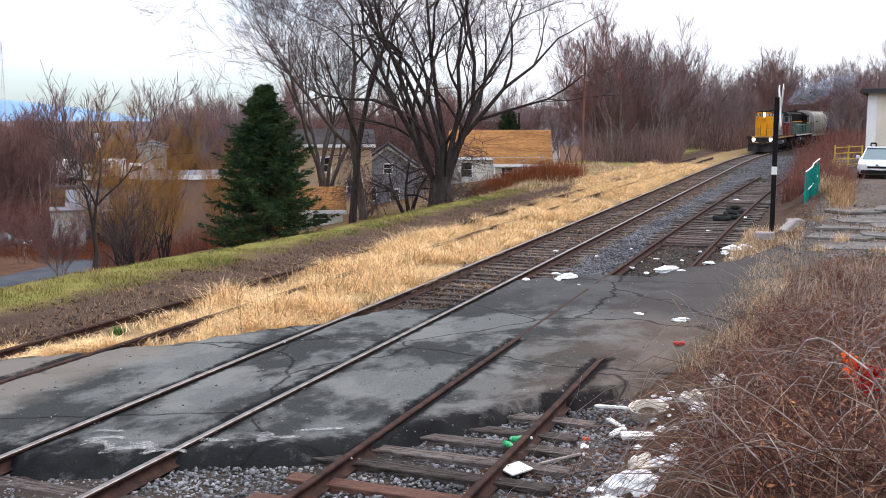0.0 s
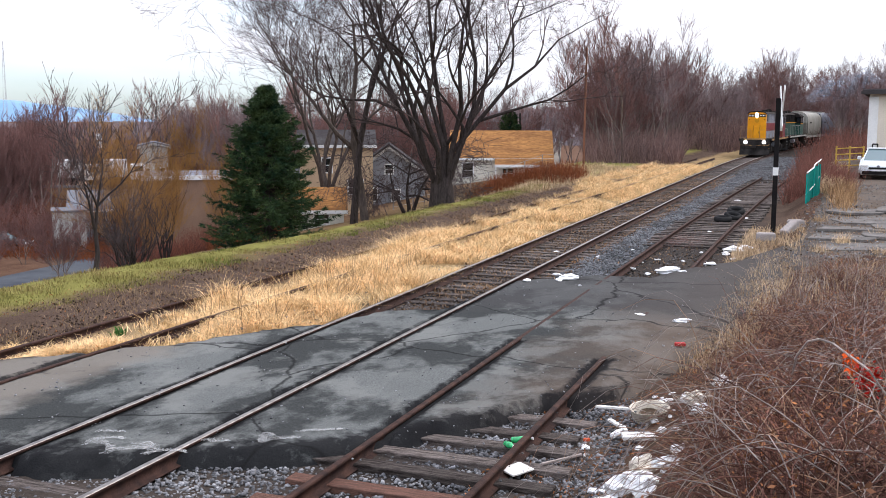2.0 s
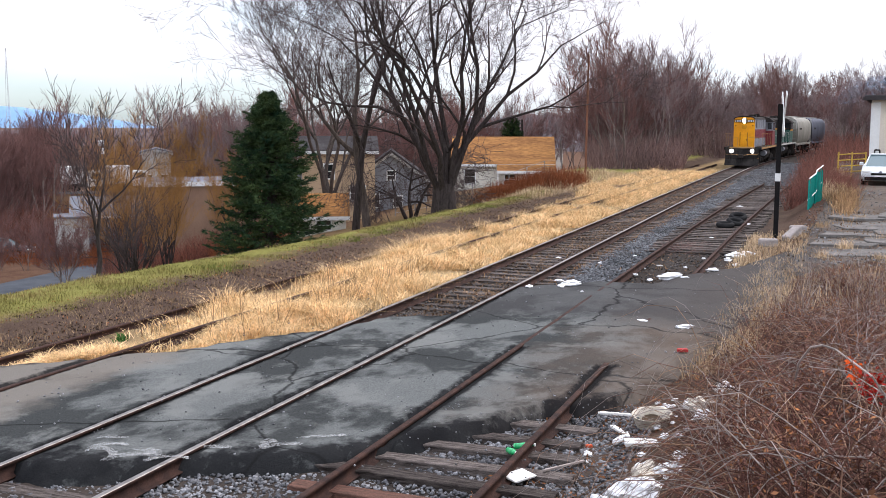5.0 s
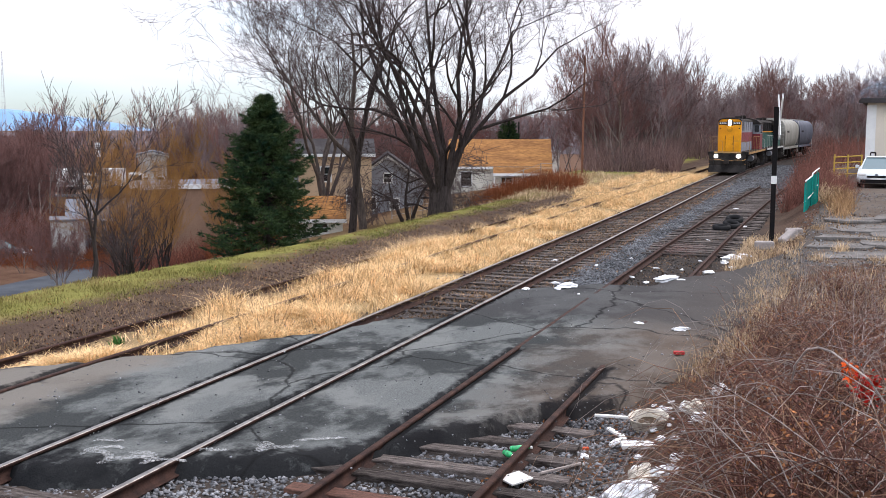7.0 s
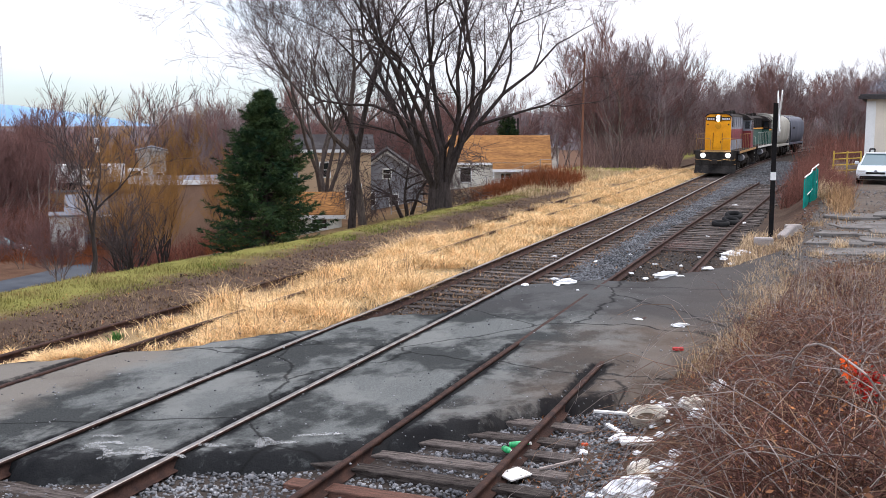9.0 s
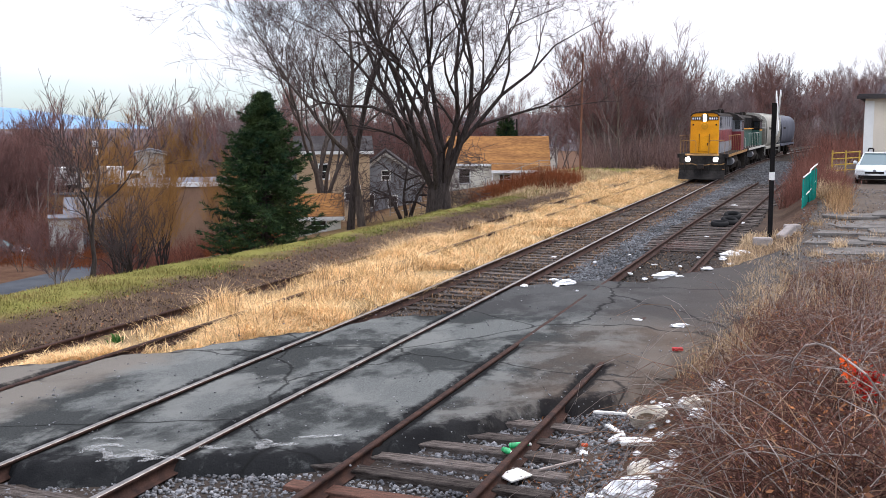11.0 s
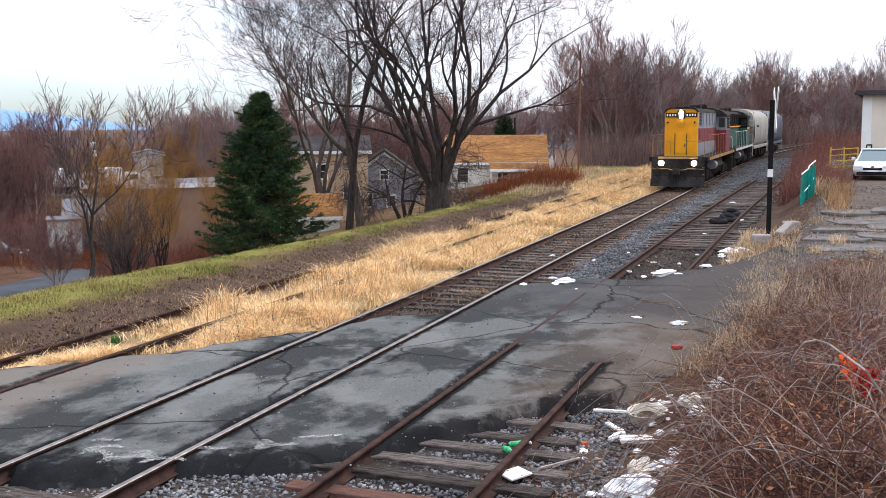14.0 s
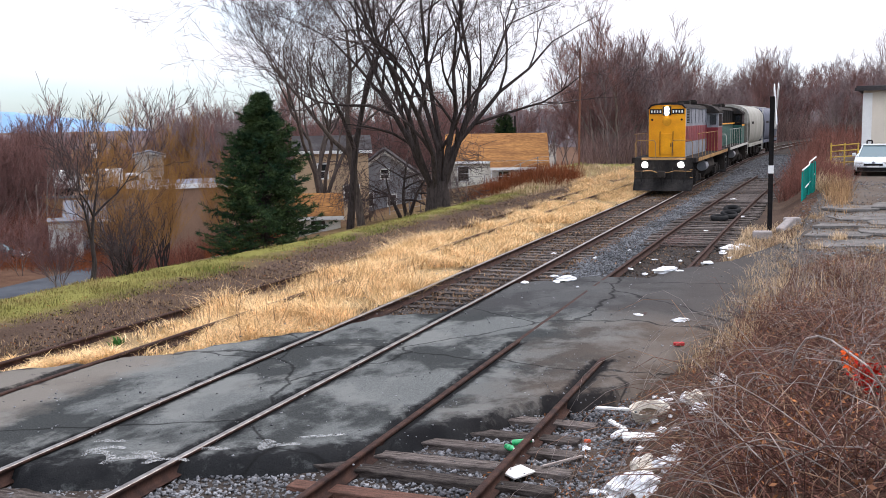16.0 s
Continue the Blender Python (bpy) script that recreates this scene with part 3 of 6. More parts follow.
def locomotive(label, nose, upper, band, lower, roof, lit, number):
    e = thing("locomotive", label, "locomotive", group="train on the main track")
    hw, deck = 0.84, 1.62
    # underframe and deck
    bm = boxed(-1.48, 1.48, -8.15, 8.15, 1.38, deck, 0.02)
    box(bm, -0.55, 0.55, -8.1, 8.1, 0.95, 1.38)
    part("frame", bm, M_GRIME, e)
    for s in (-1, 1):
        part("sill_stripe", boxed(min(1.485 * s, 1.5 * s), max(1.485 * s, 1.5 * s), -7.4, 8.1, 1.42, 1.58), M_CREAM if not lit else M_SILL, e, "worn painted frame edge")
    # pilots, plow and steps
    for s in (-1, 1):
        bm = boxed(-1.34, 1.34, min(8.15 * s, 8.28 * s), max(8.15 * s, 8.28 * s), 0.55, deck, 0.02)
        part("pilot", bm, M_PILOT, e, "dusty black pilot plate")
        coupler(e, 8.25 * s, s)
        for x in (-1.16, 1.16):
            bm = bmesh.new()
            for k in range(4):
                box(bm, x - 0.2, x + 0.2, 7.45 * s - 0.16, 7.45 * s + 0.16, 0.38 + k * 0.32, 0.41 + k * 0.32)
            for yy in (-0.17, 0.17):
                box(bm, x - 0.21, x + 0.21, 7.45 * s + yy - 0.01, 7.45 * s + yy + 0.01, 0.36, 1.5)
            part("step_well", bm, M_GRIME, e)
    bm = bmesh.new()
    prism(bm, [(-8.28, 0.62), (-8.62, 0.18), (-8.66, 0.12), (-8.56, 0.12), (-8.2, 0.55)], "x", -1.34, 1.34)
    prism(bm, [(-8.24, 1.0), (-8.72, 0.12), (-8.62, 0.12), (-8.18, 1.0)], "x", -0.02, 0.02)
    part("plow", bm, M_PILOT, e, "scuffed black steel snow plow")
    for x in (-1.02, -0.42, 0.42, 1.02):
        part("air_hose", pipe_run([(x, -8.29, 1.12), (x, -8.4, 1.02), (x * 0.97, -8.44, 0.72), (x * 0.94, -8.42, 0.5)], 0.028), M_TYRE_RUBBER, e, "black rubber air hose")
    part("uncoupling_lever", pipe_run([(-1.28, -8.34, 1.0), (-0.5, -8.36, 1.02), (-0.3, -8.5, 0.96), (0.3, -8.5, 0.96), (0.5, -8.36, 1.02), (1.28, -8.34, 1.0)], 0.018), M_SILL if lit else M_CREAM, e, "painted uncoupling rod")
    part("deck_plate", boxed(-1.0, 1.0, -8.30, -8.285, 1.52, 1.63), M_SILL if lit else M_CREAM, e, "worn ochre edge of the end platform")
    for x in (-1.30, 1.30):
        for z in (0.7, 1.05):
            part("step_edge", boxed(x - 0.09, x + 0.03, -8.31, -8.285, z, z + 0.035), M_SILL if lit else M_CREAM, e)
    # long hood with arched top, ahead; short hood behind the cab
    arch = [(-hw, deck), (-hw, 3.92), (-0.73, 4.02), (-0.52, 4.07), (0.52, 4.07), (0.73, 4.02), (hw, 3.92), (hw, deck)]
    bm = prism(bmesh.new(), arch, "y", -7.25, -7.05)
    part("nose_panel", bm, nose, e, "painted hood end")
    low = [(-hw, deck), (-hw, 2.3), (hw, 2.3), (hw, deck)]
    midb = [(-hw, 2.3), (-hw, 3.05), (hw, 3.05), (hw, 2.3)]
    up = [(-hw, 3.05), (-hw, 3.92), (hw, 3.92), (hw, 3.05)]
    top = [(-hw - 0.05, 3.9), (-0.74, 4.05), (-0.52, 4.11), (0.52, 4.11), (0.74, 4.05), (hw + 0.05, 3.9)]
    for name, outline, m in (("hood_base", low, lower), ("hood_band", midb, band), ("hood_side", up, upper), ("hood_roof", top, roof)):
        part(name, prism(bmesh.new(), outline, "y", -7.05, 2.2), m, e)
        part("short_" + name, prism(bmesh.new(), outline, "y", 4.7, 7.2), m, e)
    # hood doors, louvres, radiator shutters
    for s in (-1, 1):
        for k in range(11):
            y = -6.6 + k * 0.8
            bm = bmesh.new()
            box(bm, min(hw * s, (hw + 0.02) * s), max(hw * s, (hw + 0.02) * s), y, y + 0.72, 1.7, 2.28, 0.006)
            part("lower_hood_door", bm, lower, e)
            bm = boxed(min(hw * s, (hw + 0.02) * s), max(hw * s, (hw + 0.02) * s), y, y + 0.72, 2.32, 3.03, 0.006)
            part("hood_door", bm, band, e)
            if k % 2 == 0 or k < 3:
                bm = bmesh.new()
                for q in range(9):
                    z = 3.2 + q * 0.075
                    box(bm, min(hw * s, (hw + 0.03) * s), max(hw * s, (hw + 0.03) * s), y + 0.06, y + 0.66, z, z + 0.04)
                part("louvre", bm, M_GRIME if k == 0 else upper, e)
    # hood end fittings
    part("nose_cap", prism(bmesh.new(), [(-hw - 0.05, 3.88), (-0.75, 4.06), (-0.53, 4.12), (0.53, 4.12), (0.75, 4.06), (hw + 0.05, 3.88), (hw - 0.02, 3.87), (0.70, 4.0), (0.5, 4.05), (-0.5, 4.05), (-0.70, 4.0), (-hw + 0.02, 3.87)], "y", -7.31, -7.03), roof, e, "dark rim over the hood end")
    part("headlight_housing", boxed(-0.2, 0.2, -7.33, -7.2, 3.56, 3.98, 0.03), M_BOARD, e, "black headlight housing")
    for z in (3.67, 3.87):
        bm = rod(bmesh.new(), (0, -7.36, z), (0, -7.32, z), 0.105, sides=16)
        part("headlight", bm, M_LAMP if lit else M_PANE, e, "lit white headlight" if lit else "unlit headlight")
    for s in (-1, 1):
        part("number_board", boxed(min(0.22 * s, 0.80 * s), max(0.22 * s, 0.80 * s), -7.29, -7.24, 3.63, 3.86, 0.01), M_BOARD, e, "black number board with pale bars")
        for k in range(4):
            x = (0.30 + 0.135 * k) * s
            part("number_bar", boxed(x - 0.035, x + 0.035, -7.30, -7.285, 3.68, 3.80), M_WHITE, e)
        part("class_light", rod(bmesh.new(), (0.68 * s, -7.3, 3.36), (0.68 * s, -7.24, 3.36), 0.05, sides=12), M_BOARD, e)
    bm = rod(bmesh.new(), (0, -7.275, 3.28), (0, -7.24, 3.28), 0.21, sides=24)
    part("emblem", bm, mat("nose_ring", (0.55, 0.26, 0.02), (0.45, 0.2, 0.02), 3), e, "round darker disc on the hood end")
    bm = boxed(-0.28, 0.28, -7.28, -7.24, 1.75, 2.72, 0.01)
    part("nose_door", bm, nose, e)
    part("nose_door_handle", boxed(0.18, 0.22, -7.32, -7.28, 2.1, 2.26), M_GRIME, e)
    for s in (-1, 1):
        part("nose_grab", pipe_run([(0.3 * s, -7.3, 1.7), (0.3 * s, -7.36, 2.0), (0.3 * s, -7.36, 2.75), (0.3 * s, -7.28, 2.8)], 0.018), M_GRIME, e)
    # cab
    bm = bmesh.new()
    prism(bm, [(-1.46, deck), (-1.46, 2.9), (1.46, 2.9), (1.46, deck)], "y", 2.2, 4.7)
    part("cab_base", bm, band, e)
    bm = prism(bmesh.new(), [(-1.46, 2.9), (-1.46, 3.75), (1.46, 3.75), (1.46, 2.9)], "y", 2.2, 4.7)
    part("cab_upper", bm, upper, e)
    bm = prism(bmesh.new(), [(-1.52, 3.68), (-1.50, 3.78), (-1.15, 4.04), (-0.6, 4.2), (0.6, 4.2), (1.15, 4.04), (1.50, 3.78), (1.52, 3.68)], "y", 2.05, 4.85)
    part("cab_roof", bm, roof, e)
    for s in (-1, 1):
        for y0, y1 in ((2.5, 3.3), (3.45, 4.35)):
            w = part("cab_window", boxed(min(1.45 * s, 1.475 * s), max(1.45 * s, 1.475 * s), y0, y1, 2.98, 3.62, 0.01), M_GRIME, e, "dark cab window frame")
            part("pane", boxed(min(1.46 * s, 1.482 * s), max(1.46 * s, 1.482 * s), y0 + 0.06, y1 - 0.06, 3.04, 3.56), M_PANE, w)
        part("front_cab_window", boxed(min(1.02 * s, 1.36 * s), max(1.02 * s, 1.36 * s), 2.17, 2.2, 3.05, 3.6, 0.01), M_PANE, e)
    # roof fittings
    part("exhaust_stack", boxed(-0.3, 0.3, -1.2, -0.5, 4.08, 4.34, 0.04), M_GRIME, e)
    part("radiator_fan", rod(bmesh.new(), (0, -5.6, 4.06), (0, -5.6, 4.18), 0.55, sides=24), M_GRIME, e)
    bm = bmesh.new()
    for k, x in enumerate((-0.14, 0, 0.14)):
        rod(bm, (x, 3.1, 4.34), (x, 2.6 - 0.08 * k, 4.36), 0.03, 0.08)
    box(bm, -0.2, 0.2, 3.05, 3.12, 4.15, 4.36)
    part("horn", bm, M_GRIME, e)
    # handrails along the walkway and across the front
    rail_m = M_SILL if lit else M_CREAM
    for s in (-1, 1):
        for k in range(7):
            y = -7.0 + k * 1.5
            part("stanchion", rod(bmesh.new(), (1.45 * s, y, deck - 0.2), (1.45 * s, y, 2.68), 0.014, sides=6), rail_m, e)
        part("side_handrail", pipe_run([(1.45 * s, -7.6, 2.7), (1.45 * s, 2.2, 2.7)]), rail_m, e)
        part("front_handrail", pipe_run([(1.31 * s, -8.2, 0.8), (1.31 * s, -8.2, 2.3), (1.22 * s, -8.2, 2.42), (0.45 * s, -8.2, 2.42), (0.38 * s, -8.2, 2.3), (0.38 * s, -8.2, deck)]), rail_m, e, "pipe handrail at the hood end")
        dl = part("ditch_light", boxed(min(0.68 * s, 0.96 * s), max(0.68 * s, 0.96 * s), -8.42, -8.28, 1.16, 1.44, 0.02), M_BOARD, e, "ditch light housing on the pilot")
        part("lens", rod(bmesh.new(), (0.82 * s, -8.46, 1.30), (0.82 * s, -8.42, 1.30), 0.14, sides=16), M_LAMP if lit else M_PANE, dl, "lit white lens" if lit else "")
    if not lit:
        for s in (-1, 1):
            part("cab_stripe", boxed(min(1.462 * s, 1.475 * s), max(1.462 * s, 1.475 * s), 2.2, 4.7, 2.84, 2.94), M_YEL, e, "yellow stripe")
            part("hood_stripe", boxed(min(0.945 * s, 0.97 * s), max(0.945 * s, 0.97 * s), -7.0, 2.2, 3.0, 3.08), M_YEL, e, "yellow stripe")
    # fuel tank, air tanks, trucks
    bm = prism(bmesh.new(), [(-1.25, 1.3), (-1.35, 0.9), (-1.1, 0.45), (1.1, 0.45), (1.35, 0.9), (1.25, 1.3)], "y", -1.6, 1.8)
    part("fuel_tank", bm, M_GRIME, e)
    for s in (-1, 1):
        bm = rod(bmesh.new(), (1.15 * s, -2.9, 1.0), (1.15 * s, -1.8, 1.0), 0.24, sides=16)
        part("air_tank", bm, M_GREY, e, "pale air reservoir")
    truck(e, -5.0)
    truck(e, 5.0)
    return e


def hopper(label, paint):
    e = thing("hopper_car", label, "railway car", group="train on the main track")
    L = 6.6
    # rounded body with sloped ends
    side = [(1.25, 1.35), (1.45, 1.7), (1.55, 2.3), (1.56, 3.0), (1.48, 3.65), (1.25, 4.05), (0.8, 4.3), (-0.8, 4.3), (-1.25, 4.05), (-1.48, 3.65), (-1.56, 3.0), (-1.55, 2.3), (-1.45, 1.7), (-1.25, 1.35)]
    bm = bmesh.new()
    rings = []
    for y, f in ((-L, 0.999), (-L + 0.02, 1.0), (L - 0.02, 1.0), (L, 0.999)):
        rings.append([bm.verts.new((u, y + (0.9 * max(0.0, 2.6 - v) * (1 if y < 0 else -1)), v)) for u, v in side])
    for a, b in zip(rings, rings[1:]):
        for i in range(len(side)):
            bm.faces.new((a[i], a[(i + 1) % len(side)], b[(i + 1) % len(side)], b[i]))
    bm.faces.new(rings[0])
    bm.faces.new(rings[-1])
    body = part("body", bm, paint, e, "curved steel hopper body")
    for face in body.data.polygons:
        face.use_smooth = len(face.vertices) == 4
    part("roof_walk", boxed(-0.4, 0.4, -L, L, 4.36, 4.41), M_CREAM, e, "white roof walkway")
    for k in range(8):
        y = -L + 0.9 + k * 1.64
        part("hatch", rod(bmesh.new(), (0.0, y, 4.28), (0.0, y, 4.44), 0.33, sides=14), M_CREAM, e)
    for s in (-1, 1):
        part("side_sill", boxed(min(1.3 * s, 1.52 * s), max(1.3 * s, 1.52 * s), -L, L, 1.15, 1.38, 0.01), paint, e)
        part("end_frame", boxed(-1.4, 1.4, min(L * s, (L + 0.4) * s), max(L * s, (L + 0.4) * s), 1.0, 1.35, 0.02), M_GRIME, e)
        for x in (-1.42, 1.42):
            bm = bmesh.new()
            rod(bm, (x, (L + 0.2) * s, 0.6), (x, (L + 0.2) * s, 4.2), 0.025)
            rod(bm, (x * 0.72, (L + 0.2) * s, 1.2), (x * 0.72, (L + 0.2) * s, 4.2), 0.025)
            for q in range(9):
                rod(bm, (x, (L + 0.2) * s, 0.8 + q * 0.38), (x * 0.72, (L + 0.2) * s, 0.8 + q * 0.38), 0.014)
            part("ladder", bm, M_CREAM, e)
        for y in (-3.2, 0, 3.2):
            bm = bmesh.new()
            prism(bm, [(y - 1.3, 1.35), (y - 0.35, 0.45), (y + 0.35, 0.45), (y + 1.3, 1.35)], "x", min(0.1 * s, 1.1 * s), max(0.1 * s, 1.1 * s))
            part("chute", bm, M_GRIME, e)
        coupler(e, (L + 0.3) * s, s)
        truck(e, 5.1 * s, 1.75, 0.44)
        for k in range(3):
            part("stencil_bar", boxed(min(1.565 * s, 1.575 * s), max(1.565 * s, 1.575 * s), -5 + k * 0.7, -4.5 + k * 0.7, 2.9, 3.1), M_GRIME, e)
    return e


lead = locomotive("yellow-nosed diesel locomotive with grey, red-banded hood and lit lamps", M_YEL, M_GREY, M_REDP, M_GREY, M_GRIME, True, 4)
second = locomotive("dark green diesel locomotive with yellow trim, coupled second", M_GREEN, M_BLACK, M_GREEN, M_GREEN, M_GRIME, False, 4)
car_a = hopper("pale grey covered hopper car with curved steel sides", M_HOPPER)
car_b = hopper("slate blue-grey covered hopper car coupled last", M_HOPPER_DARK)
AXLES = [a for a in AXLES if a[0].parent in (lead, second)]
TRAIN += [(lead, 0.0, 8.7), (second, 17.5, 8.7), (car_a, 34.9, 7.0), (car_b, 49.3, 7.0)]

# ---- trees ----
def on(x, y, dz=0.0, turn=0.0, s=1.0):
    return Matrix.Translation((x, y, ground_z(x, y) + dz)) @ pose(0, 0, 0, 0, 0, turn) @ Matrix.Diagonal((s, s, s, 1))


def big_tree(seed, stems, height, radius, trunk_top, spread, levels=5, twig=0.009, lean=(0.1, 0.42), forks=(3, 4), up=0.55, girth=0.36):
    r = np.random.default_rng(seed)
    limbs, twigs = [], []
    a, b = grow(r, height, spread, levels, radius * girth, forks, up, 0.12, 0.22, stems, twig, 0.52, 0.54)
    sh = lambda rows: [(q[0], q[1], q[2] + trunk_top, q[3], q[4], q[5] + trunk_top, q[6], q[7]) for q in rows]
    limbs, twigs = sh(a), sh(b)
    k = 5
    for i in range(k):
        z0, z1 = -0.6 + (trunk_top + 0.9) * i / k, -0.6 + (trunk_top + 0.9) * (i + 1) / k
        f = lambda z: radius * (1.0 + 0.45 * max(0, 0.5 - z) + 0.08 * math.sin(3 * z))
        limbs.append((0, 0, z0, 0, 0, z1, f(z0), f(z1)))
    return mesh_of("limbs", *tubes(limbs, 9)), mesh_of("twigs", *tubes(twigs, 3))


plant("bare_tree", big_tree(11, 11, 9.6, 0.50, 1.2, 0.66, twig=0.0055, forks=(4, 4), up=0.30, girth=0.36), (M_BARK, M_TWIG), "large bare many-stemmed tree with dark bark on the lawn's edge", "tree", on(-16.25, 43.0))
plant("bare_tree", big_tree(23, 6, 9.8, 0.50, 1.8, 0.50, levels=5, twig=0.0055, forks=(4, 4), up=0.45, girth=0.30), (M_BARK2, M_TWIG), "tall bare tree with forked trunk behind a house", "tree", on(-27.3, 53.4))
plant("bare_tree", tree_meshes("tree", np.random.default_rng(31), height=12.5, spread=0.62, levels=4, radius=0.21, forks=(3, 4), up=0.4, start=0.25, twig=0.008, shrink=0.46, thin=0.55), (M_BARK, M_TWIG), "slender bare tree with a single grey trunk", "tree", on(-21.6, 45.0, -0.2, 40))
plant("bare_tree", tree_meshes("tree", np.random.default_rng(37), height=10.5, spread=0.7, levels=4, radius=0.23, forks=(3, 4), up=0.3, start=0.2, twig=0.008, shrink=0.48, thin=0.55), (M_BARK2, M_TWIG), "bare tree with leaning limbs beside a grey house", "tree", on(-21.9, 47.2, -0.2, 10))
plant("small_tree", tree_meshes("tree", np.random.default_rng(41), height=3.0, spread=0.7, levels=4, radius=0.09, forks=(4, 5), up=0.5, start=0.3, twig=0.006, shrink=0.6), (M_BARK, M_TWIG), "small bare tree on the grassy bank", "tree", on(-17.2, 20.9, -0.15))
plant("shrub", tree_meshes("tree", np.random.default_rng(43), height=1.7, spread=0.6, levels=3, radius=0.05, forks=(3, 5), up=0.3, start=0.1, stems=9, twig=0.006), (M_BARK, M_TWIG), "leafless dark shrub at the foot of the bank", "shrub", on(-20.4, 26.6, -0.1))
WILLOW = tree_meshes("willow", np.random.default_rng(47), height=6.2, spread=0.42, levels=4, radius=0.15, forks=(4, 5), up=0.6, start=0.15, stems=6, twig=0.008, thin=0.58)
for x, y, s, g in ((-29.2, 40.6, 0.50, 0), (-33.2, 43.0, 0.53, 80), (-26.9, 42.5, 0.40, 200), (-41.5, 54.0, 0.66, 130), (-78.0, 99.0, 1.08, 60), (-67.0, 98.0, 0.92, 250)):
    plant("willow", WILLOW, (M_BARK, M_TWIG_OCHRE), "leafless ochre-twigged willow in the lower yard", "tree", on(x, y, -0.3, g, s), "willows in the lower yard")
HANG = tree_meshes("weeping", np.random.default_rng(53), height=3.0, spread=0.9, levels=4, radius=0.16, forks=(4, 5), up=-0.5, start=0.3, stems=3, twig=0.012, shrink=0.7)
plant("shrub", HANG, (M_BARK, M_TWIG), "drooping leafless shrub beside a grey house", "shrub", on(-20.9, 50.5, 0))


def fir(h, w, seed):
    """A full conifer: drooping boughs with upturned tips, side twigs in fans, needles along the twigs."""
    r = np.random.default_rng(seed)
    tri, segs = [], [(0, 0, -0.6, 0, 0, h * 0.97, 0.13, 0.012)]
    n = 420
    for i in range(n):
        f = (i + 0.5) / n
        z = h * (0.02 + 0.975 * f ** 0.82)
        a = i * 2.39996 + r.normal(0, 0.2)
        swell = 1.0 + 0.16 * math.sin(2 * a + 1.3) * math.sin(z * 1.9) + 0.10 * math.sin(5 * a + 3 * z)
        reach = w * (1 - z / h) ** 0.80 * r.uniform(0.66, 1.08) * swell + 0.02
        d = np.array([math.cos(a), math.sin(a), 0.0])
        side = np.array([-d[1], d[0], 0.0])
        root = np.array([0, 0, z])
        rise = r.uniform(0.15, 0.95) * (z / h) ** 0.7 - 0.16 + r.normal(0, 0.08)

        def along(q):
            return root + d * reach * q + np.array([0, 0, reach * (rise * q - 0.34 * q + 0.28 * q ** 3)])
        pts = [along(q) for q in (0, 0.35, 0.7, 1.0)]
        for k in range(3):
            segs.append((*pts[k], *pts[k + 1], 0.018 - 0.005 * k, 0.013 - 0.005 * k))
        fans = int(9 + 12 * reach / w)
        for k in range(fans):
            q = 0.22 + 0.78 * (k + r.random()) / fans
            p = along(min(q, 1.0))
            way = d * r.uniform(0.5, 0.9) + side * r.choice([-1, 1]) * r.uniform(0.3, 0.95) + np.array([0, 0, r.normal(0.02, 0.22)])
            way /= np.linalg.norm(way)
            ln = r.uniform(0.16, 0.42) * (1.15 - 0.55 * q) * min(1.0, 0.3 + reach)
            m = 20
            u = r.random(m)[:, None]
            c = p + way * ln * u + r.normal(0, 0.012, (m, 3))
            g = way * r.uniform(0.5, 1.1, (m, 1)) + r.normal(0, 0.45, (m, 3)) + [0, 0, 0.12]
            g /= np.linalg.norm(g, axis=1, keepdims=True)
            v = np.cross(g, r.normal(0, 1, (m, 3)))
            v *= r.uniform(0.008, 0.017, (m, 1)) / np.linalg.norm(v, axis=1, keepdims=True)
            t = c + g * r.uniform(0.08, 0.20, (m, 1))
            tri.append(np.stack([c + v, c - v, t], 1))
    tri = np.concatenate(tri).reshape(-1, 3)
    return mesh_of("trunk", *tubes(segs, 5)), mesh_of("needles", tri, np.arange(len(tri)).reshape(-1, 3))


FIR = fir(6.2, 2.72, 3)
plant("fir_tree", FIR, (M_BARK, M_NEEDLE), "dense dark green conical fir tree beyond the lawn", "tree", on(-17.6, 30.2, -0.75))
plant("fir_tree", FIR, (M_BARK, M_NEEDLE), "far dark conifer among pale houses", "tree", on(-33.6, 110.0, -0.3, 90, 1.25))

M_PALEBARK = mat("pale_grey_bark", (0.24, 0.19, 0.165), (0.13, 0.10, 0.09), 1.5, 0.9, 0, 0.4, 15, 0.4, (3, 3, 0.6))
# woods: few shapes, many trees
WOODS = [tree_meshes("wood", np.random.default_rng(100 + k), height=(7.5, 8.5, 6.5, 7.0)[k], spread=(0.55, 0.5, 0.6, 0.45)[k], levels=4, radius=(0.15, 0.18, 0.12, 0.10)[k], forks=(4, 5), up=0.55, start=0.2, stems=(1, 2, 3, 4)[k], twig=0.016, shrink=0.55) for k in range(4)]
for w, m in zip(WOODS, (M_TWIG_GREY, M_TWIG_RED, M_TWIG_RED, M_TWIG_GREY)):
    w[0].materials.append(M_PALEBARK)
    w[1].materials.append(m)


def wood_tree(r, x, y, s, k=None, dz=-0.2):
    k = int(r.integers(4)) if k is None else k
    if abs(x - track_x(y)) < 5.0:
        x = track_x(y) - 6.0 - 4.0 * r.random()
    plant("woodland_tree", WOODS[k], (None, None), "bare brownish woodland tree among dense undergrowth", "tree", on(x, y, dz, r.uniform(0, 360), s), "bare woods along the railway")


